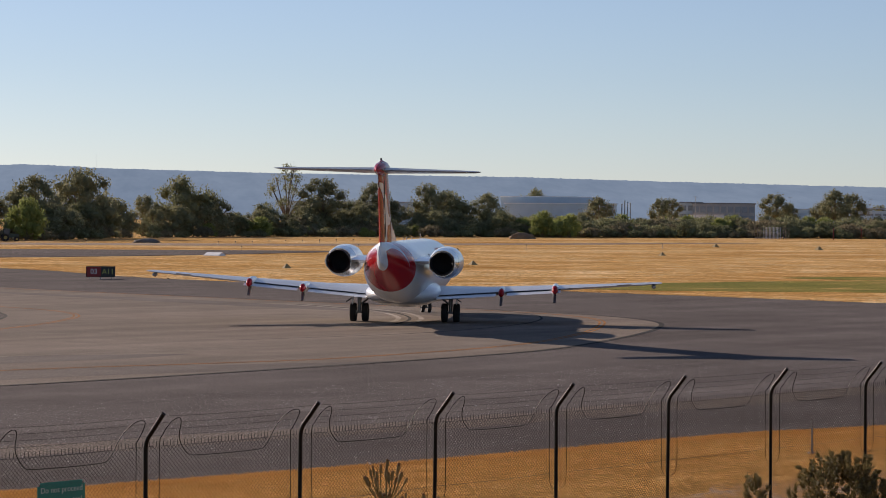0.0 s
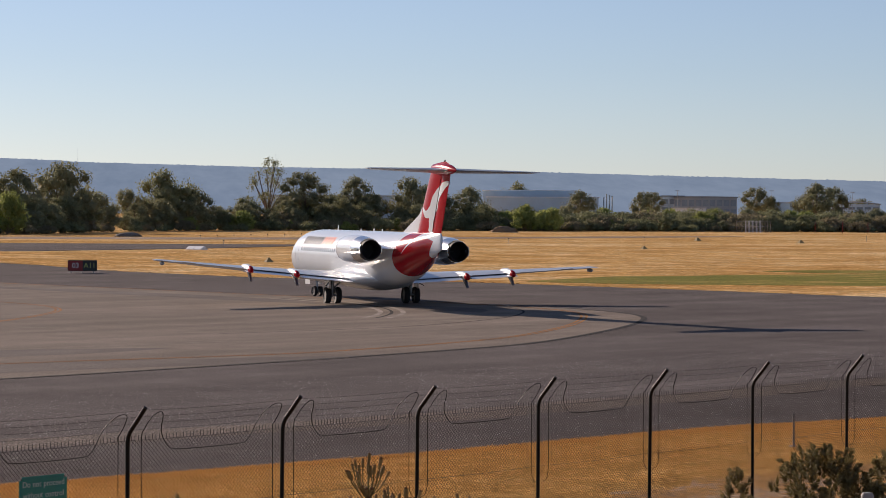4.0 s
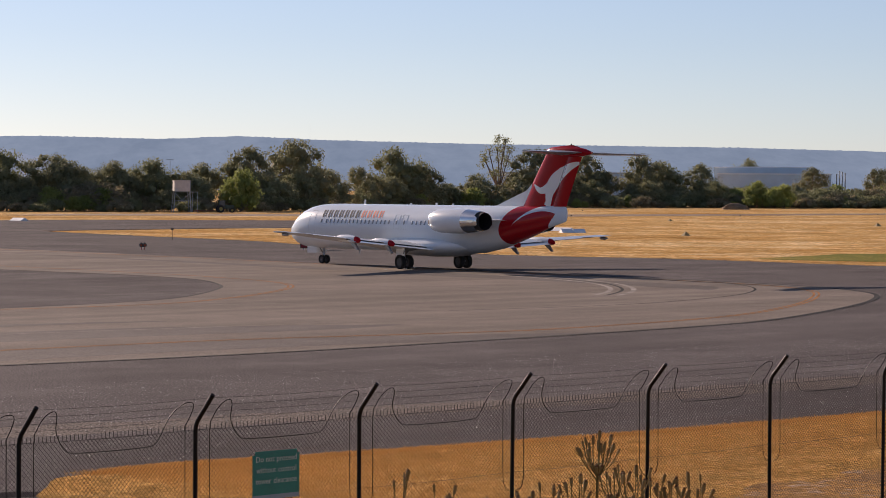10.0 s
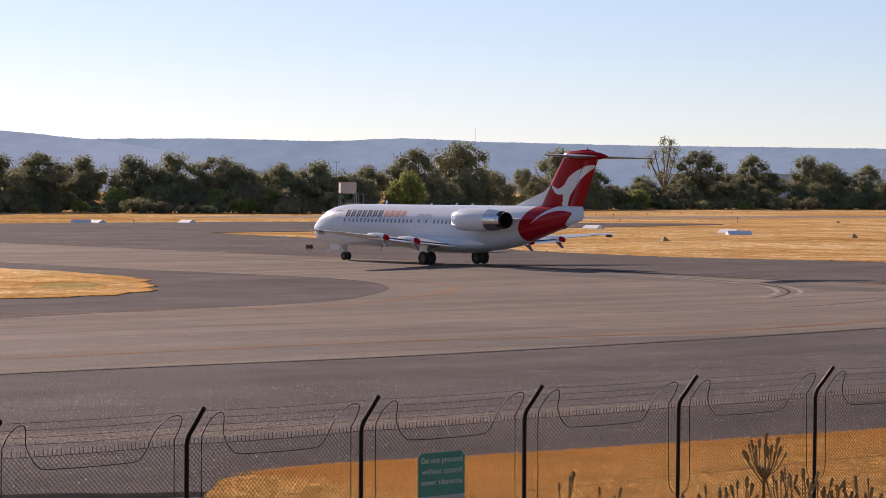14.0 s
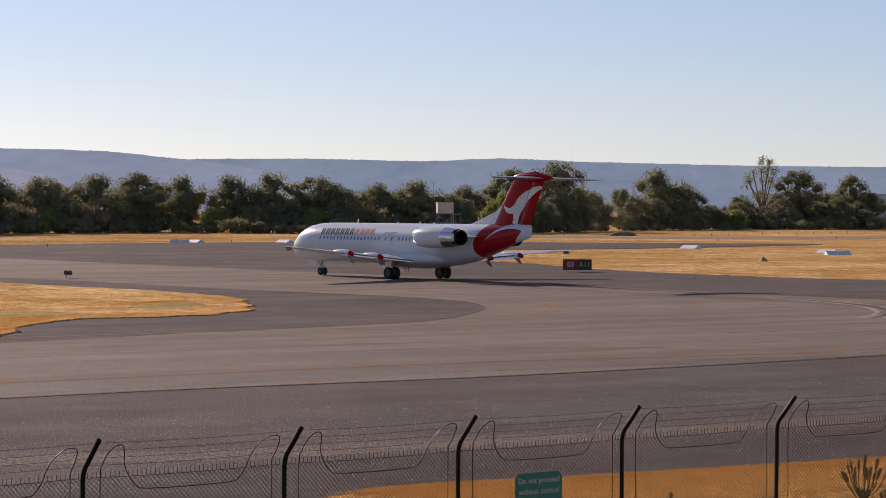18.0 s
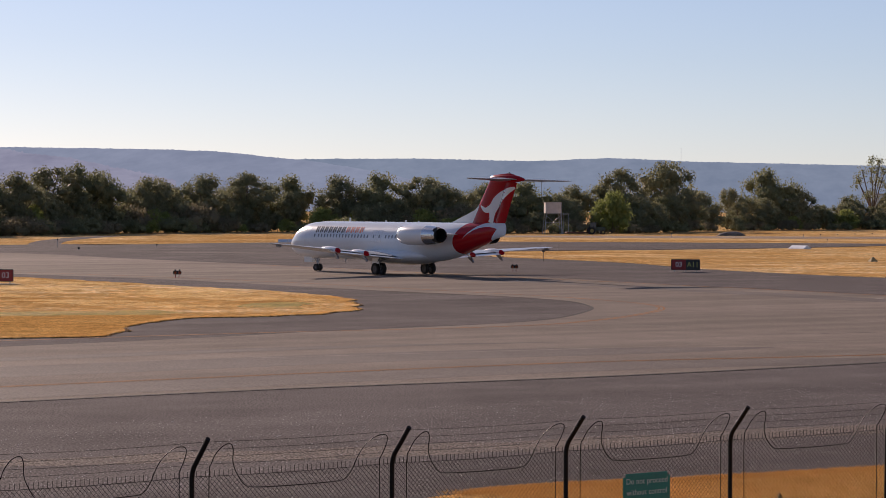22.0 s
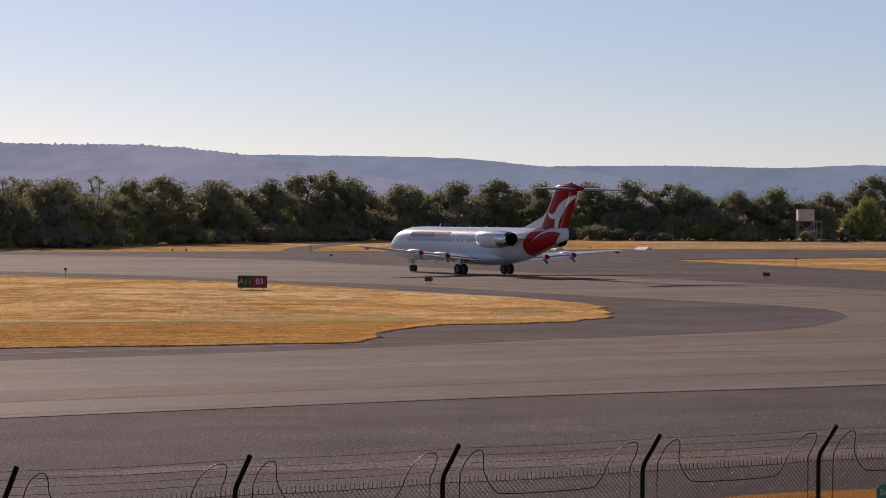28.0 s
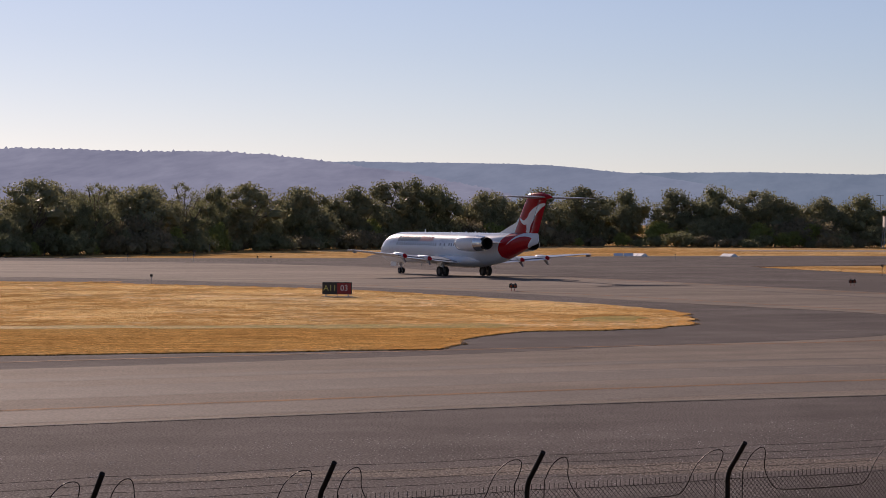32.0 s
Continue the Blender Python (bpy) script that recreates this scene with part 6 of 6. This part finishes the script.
def candle_plant(az, dist, top, stems, seed, label, spread=0.3):
    """Stems that fan out of a woolly knot and end in small flower candles."""
    rng = np.random.default_rng(seed)
    unit = thing("candle_shrub", label, "shrub", "candle shrubs", m=Matrix.Translation(spot(az, dist)))
    knot = Vector((0, 0, top - 0.38))
    bm = bmesh.new()
    pipe(bm, [(0.05, 0, -0.1), (-0.03, 0.02, top * 0.4), knot], 0.014, 6)
    stem = part("stem", bm, SHRUB_LEAF, unit, "thin greenish stem")
    for k in range(stems + 6):
        bud = k >= stems
        a, lean = k * 2.399 + rng.uniform(-0.3, 0.3), spread * math.sqrt((k + 0.3) / stems)
        far = rng.uniform(0.10, 0.2) if bud else 1.0
        tip = knot + Vector((lean * math.cos(a), lean * math.sin(a) * 0.7, 0.38 - 1.3 * lean * lean - rng.uniform(0, 0.16))) * far
        bend = knot.lerp(tip, 0.5) + Vector((0.03 * math.cos(a), 0.03 * math.sin(a), -0.03)) * far
        bm = bmesh.new()
        pipe(bm, smooth_line([knot - Vector((0, 0, rng.uniform(0, 0.12))), bend, tip], 3), 0.0055, 5)
        part("twig", bm, SHRUB_LEAF, stem)
        way = (tip - bend).normalized()
        turn = way.to_track_quat("Z", "Y").to_matrix()
        size = rng.uniform(0.42, 0.66)
        bm = bmesh.new()
        rows = []
        for u, r in ((-0.10, 0.008), (-0.07, 0.020), (-0.03, 0.027), (0.01, 0.026), (0.04, 0.031), (0.055, 0.031), (0.065, 0.026)):
            rows.append([tip + turn @ Vector((q * r * math.cos(j * math.tau / 9), q * r * math.sin(j * math.tau / 9), u)) * size for j, q in ((j, 1 + 0.45 * noise.noise(Vector((j * 1.7, u * 60, k + seed)))) for j in range(9))])
        loft(bm, rows)
        part("flower_candle", bm, STALK_HEAD, stem, "" if k else "woolly straw-brown flower candle", smooth=80)
        bm = bmesh.new()
        loft(bm, [[tip + turn @ Vector((r * math.cos(j * math.tau / 8), r * math.sin(j * math.tau / 8), u)) * size for j in range(8)] for u, r in ((0.055, 0.024), (0.068, 0.028), (0.085, 0.022), (0.094, 0.008))])
        part("flower_tip", bm, CANDLE_TIP, stem, "" if k else "brown flower tip", smooth=80)
    return unit


def leafy_shrub(az, dist, top, wide, seed, tufts_n=150):
    """A dense bush of short leafy shoots."""
    rng = np.random.default_rng(seed)
    unit = thing("leafy_shrub", "dense olive-brown shrub with short upright shoots", "shrub", "leafy shrubs", m=Matrix.Translation(spot(az, dist)))
    bm = bmesh.new()
    for k in range(9):
        a = k * 2.399
        pipe(bm, [(0, 0, -0.1), (0.3 * wide * math.cos(a) * 0.6, 0.3 * wide * math.sin(a) * 0.6, top * 0.5), (0.42 * wide * math.cos(a), 0.42 * wide * math.sin(a), top * 0.85)], 0.014, 5)
    part("branches", bm, BARK, unit, "thin dark branches")
    verts, faces = [], []
    for k in range(tufts_n):
        a, u = rng.uniform(0, math.tau), rng.uniform(0, 1)
        r = wide / 2 * math.sqrt(rng.uniform(0.2, 1)) * math.sqrt(max(0.08, 1 - (u * 0.98) ** 2.2)) * (1 + 0.4 * noise.noise(Vector((math.cos(a) * 2, math.sin(a) * 2, u * 3 + seed))))
        c = np.array((r * math.cos(a), r * math.sin(a), top * (0.35 + 0.65 * u) - 0.12 * rng.random()))
        way = np.array((math.cos(a) * 0.5, math.sin(a) * 0.5, 1.0)) + rng.normal(0, 0.3, 3)
        way /= np.linalg.norm(way)
        for j in range(46):
            along = rng.uniform(0, 0.10)
            d = rng.normal(0, 1, 3)
            d -= way * (d @ way) * 0.6
            d /= np.linalg.norm(d)
            p = c + way * along + d * 0.01
            q = p + d * rng.uniform(0.018, 0.032) * (1.15 - along * 3) + way * 0.020
            w = np.cross(d, way) * 0.0085
            n = len(verts)
            verts += [tuple(p - w), tuple(p + w), tuple(q + w * 0.8), tuple(q - w * 0.8)]
            faces.append((n, n + 1, n + 2, n + 3))
    me = bpy.data.meshes.new("foliage")
    me.from_pydata(verts, [], faces)
    me.materials.append(SHRUB_LEAF)
    ob = new("foliage", me)
    ob.parent = unit
    ob["label"] = "olive-brown leaf shoots"


for k, (az, dist, top, stems, spread) in enumerate(((-6.0, 26, 3.37, 15, 0.22), (-6.35, 26, 3.08, 7, 0.2), (-5.55, 25.5, 3.02, 7, 0.2), (-4.95, 25, 3.02, 6, 0.22), (-5.25, 24.5, 2.6, 6, 0.22), (-6.75, 25, 3.16, 7, 0.2), (-6.6, 24.5, 2.94, 6, 0.22), (-7.15, 26, 3.0, 8, 0.28), (-7.6, 26, 2.95, 8, 0.22), (-8.1, 26, 2.98, 7, 0.22), (-1.75, 25, 3.12, 4, 0.16), (-2.65, 25, 2.98, 6, 0.22), (-3.3, 25, 2.92, 5, 0.22), (-4.5, 25, 2.92, 7, 0.25), (-5.6, 24, 2.85, 6, 0.22))):
    candle_plant(az, dist, top, stems, k + 1, "woolly banksia-like shrub with small flower candles", spread)
leafy_shrub(-15.78, 26, 3.44, 1.70, 31, 900)
leafy_shrub(-17.35, 27, 3.34, 1.5, 32, 640)
leafy_shrub(-13.95, 25, 3.36, 0.42, 33, 130)
leafy_shrub(-18.4, 26, 3.3, 1.5, 34, 480)
POST_GREY = paint("dull_post_grey", (0.24, 0.235, 0.23), 0.7, size=0.3)
unit = thing("pipe_post", "grey capped pipe post among the shrubs", "post", m=Matrix.Translation(spot(-16.66, 24.5)))
bm = bmesh.new()
tube(bm, (0, 0, -0.1), (0, 0, 3.16), 0.052, 0.052, 14)
part("pipe", bm, POST_GREY, unit)
bm = bmesh.new()
loft(bm, [[Vector((r * math.cos(k * math.tau / 14), r * math.sin(k * math.tau / 14), z)) for k in range(14)] for z, r in ((3.15, 0.06), (3.2, 0.06), (3.225, 0.045), (3.23, 0.01))])
part("cap", bm, POST_GREY, unit)

unit = thing("white_marker", "small pale grey post marker on the dry verge", "marker", m=Matrix.Translation(spot(-15.1, 66)))
bm = bmesh.new()
box(bm, -0.022, 0.022, -0.02, 0.02, -0.1, 0.85, 0.008)
part("post", bm, POST_GREY, unit)
bm = bmesh.new()
box(bm, -0.1, 0.1, -0.1, 0.1, -0.05, 0.07, 0.02)
part("foot", bm, POST_GREY, unit)


# ---- moving things ----
AIRLINER_ROWS = [
    (0, 16.40, 146.23, -11.41),
    (0.5, 16.85, 148.69, -8.78),
    (1, 17.27, 151.14, -6.18),
    (1.5, 17.62, 153.59, -3.63),
    (2, 17.87, 156.02, -1.16),
    (2.5, 17.99, 158.43, 1.22),
    (4.5, 17.26, 167.45, 11.02),
    (5, 16.86, 169.54, 13.11),
    (5.5, 16.35, 171.37, 15.20),
    (6, 15.71, 173.01, 17.62),
    (6.5, 15.05, 174.81, 19.74),
    (7, 14.25, 176.72, 22.20),
    (7.5, 13.43, 178.68, 24.35),
    (8, 12.47, 180.64, 26.42),
    (8.5, 11.48, 182.63, 27.94),
    (9, 10.41, 184.58, 29.78),
    (9.5, 9.37, 186.47, 31.22),
    (10, 8.10, 188.41, 32.40),
    (10.5, 6.92, 190.23, 33.19),
    (11, 5.56, 192.01, 33.97),
    (11.5, 4.30, 193.79, 34.46),
    (12, 2.99, 195.53, 35.65),
    (12.5, 1.76, 197.25, 36.43),
    (13, 0.33, 199.02, 36.99),
    (13.5, -0.89, 200.78, 37.50),
    (14, -2.30, 202.56, 37.62),
    (14.5, -3.65, 204.33, 37.70),
    (15, -5.05, 206.12, 37.93),
    (15.5, -6.34, 207.97, 38.05),
    (17.5, -11.84, 214.82, 38.11),
    (18, -13.29, 216.45, 38.05),
    (18.5, -14.63, 218.05, 38.35),
    (19, -16.10, 219.61, 38.28),
    (19.5, -17.43, 221.11, 38.41),
    (20, -18.85, 222.60, 38.32),
    (20.5, -20.23, 224.10, 38.39),
    (21, -21.62, 225.54, 38.52),
    (21.5, -23.04, 226.97, 38.64),
    (22, -24.52, 228.41, 38.78),
    (22.5, -25.90, 229.97, 38.61),
    (23, -27.35, 231.48, 38.75),
    (23.5, -28.75, 233.04, 38.87),
    (24, -30.26, 234.70, 38.94),
    (24.5, -31.73, 236.36, 38.94),
    (25, -33.29, 238.17, 39.00),
    (25.5, -34.80, 240.11, 38.84),
    (27.5, -41.36, 248.34, 39.36),
    (28, -43.15, 250.56, 39.29),
    (28.5, -44.85, 252.83, 39.42),
    (29, -46.60, 255.16, 39.72),
    (29.5, -48.34, 257.54, 39.63),
    (30, -50.23, 259.94, 39.69),
    (30.5, -51.95, 262.32, 39.90),
    (31, -53.76, 264.81, 40.10),
    (31.5, -55.56, 267.27, 39.96),
    (32, -57.39, 269.74, 40.24),
]


def motions():
    rows = [(t, pose(x, y, 0, 0, 0, 90 + turn)) for t, x, y, turn in AIRLINER_ROWS]
    walk(plane, rows)
    ts = [r[0] for r in AIRLINER_ROWS]
    fine = [k / 15 for k in range(32 * 15 + 1)]
    xs, ys, hs = (np.interp(fine, ts, [r[k] for r in AIRLINER_ROWS]) for k in (1, 2, 3))
    for ob, x, y, r in WHEELS:
        place = [(px - x * math.sin(radians(a)) - y * math.cos(radians(a)), py + x * math.cos(radians(a)) - y * math.sin(radians(a))) for px, py, a in zip(xs, ys, hs)]
        rolled_way, keys = 0.0, []
        for k, t in enumerate(fine):
            steer = 0.0
            if k:
                dx, dy = place[k][0] - place[k - 1][0], place[k][1] - place[k - 1][1]
                rolled_way += math.hypot(dx, dy)
                if x > 1:
                    steer = math.degrees(math.atan2(-dx, dy)) - hs[k]
            elif x > 1:
                dx, dy = place[1][0] - place[0][0], place[1][1] - place[0][1]
                steer = math.degrees(math.atan2(-dx, dy)) - hs[0]
            keys.append((t, Matrix.Translation((x, y, r)) @ Matrix.Rotation(radians(steer), 4, "Z") @ Matrix.Rotation(rolled_way / r, 4, "Y")))
        walk(ob, keys)


motions()
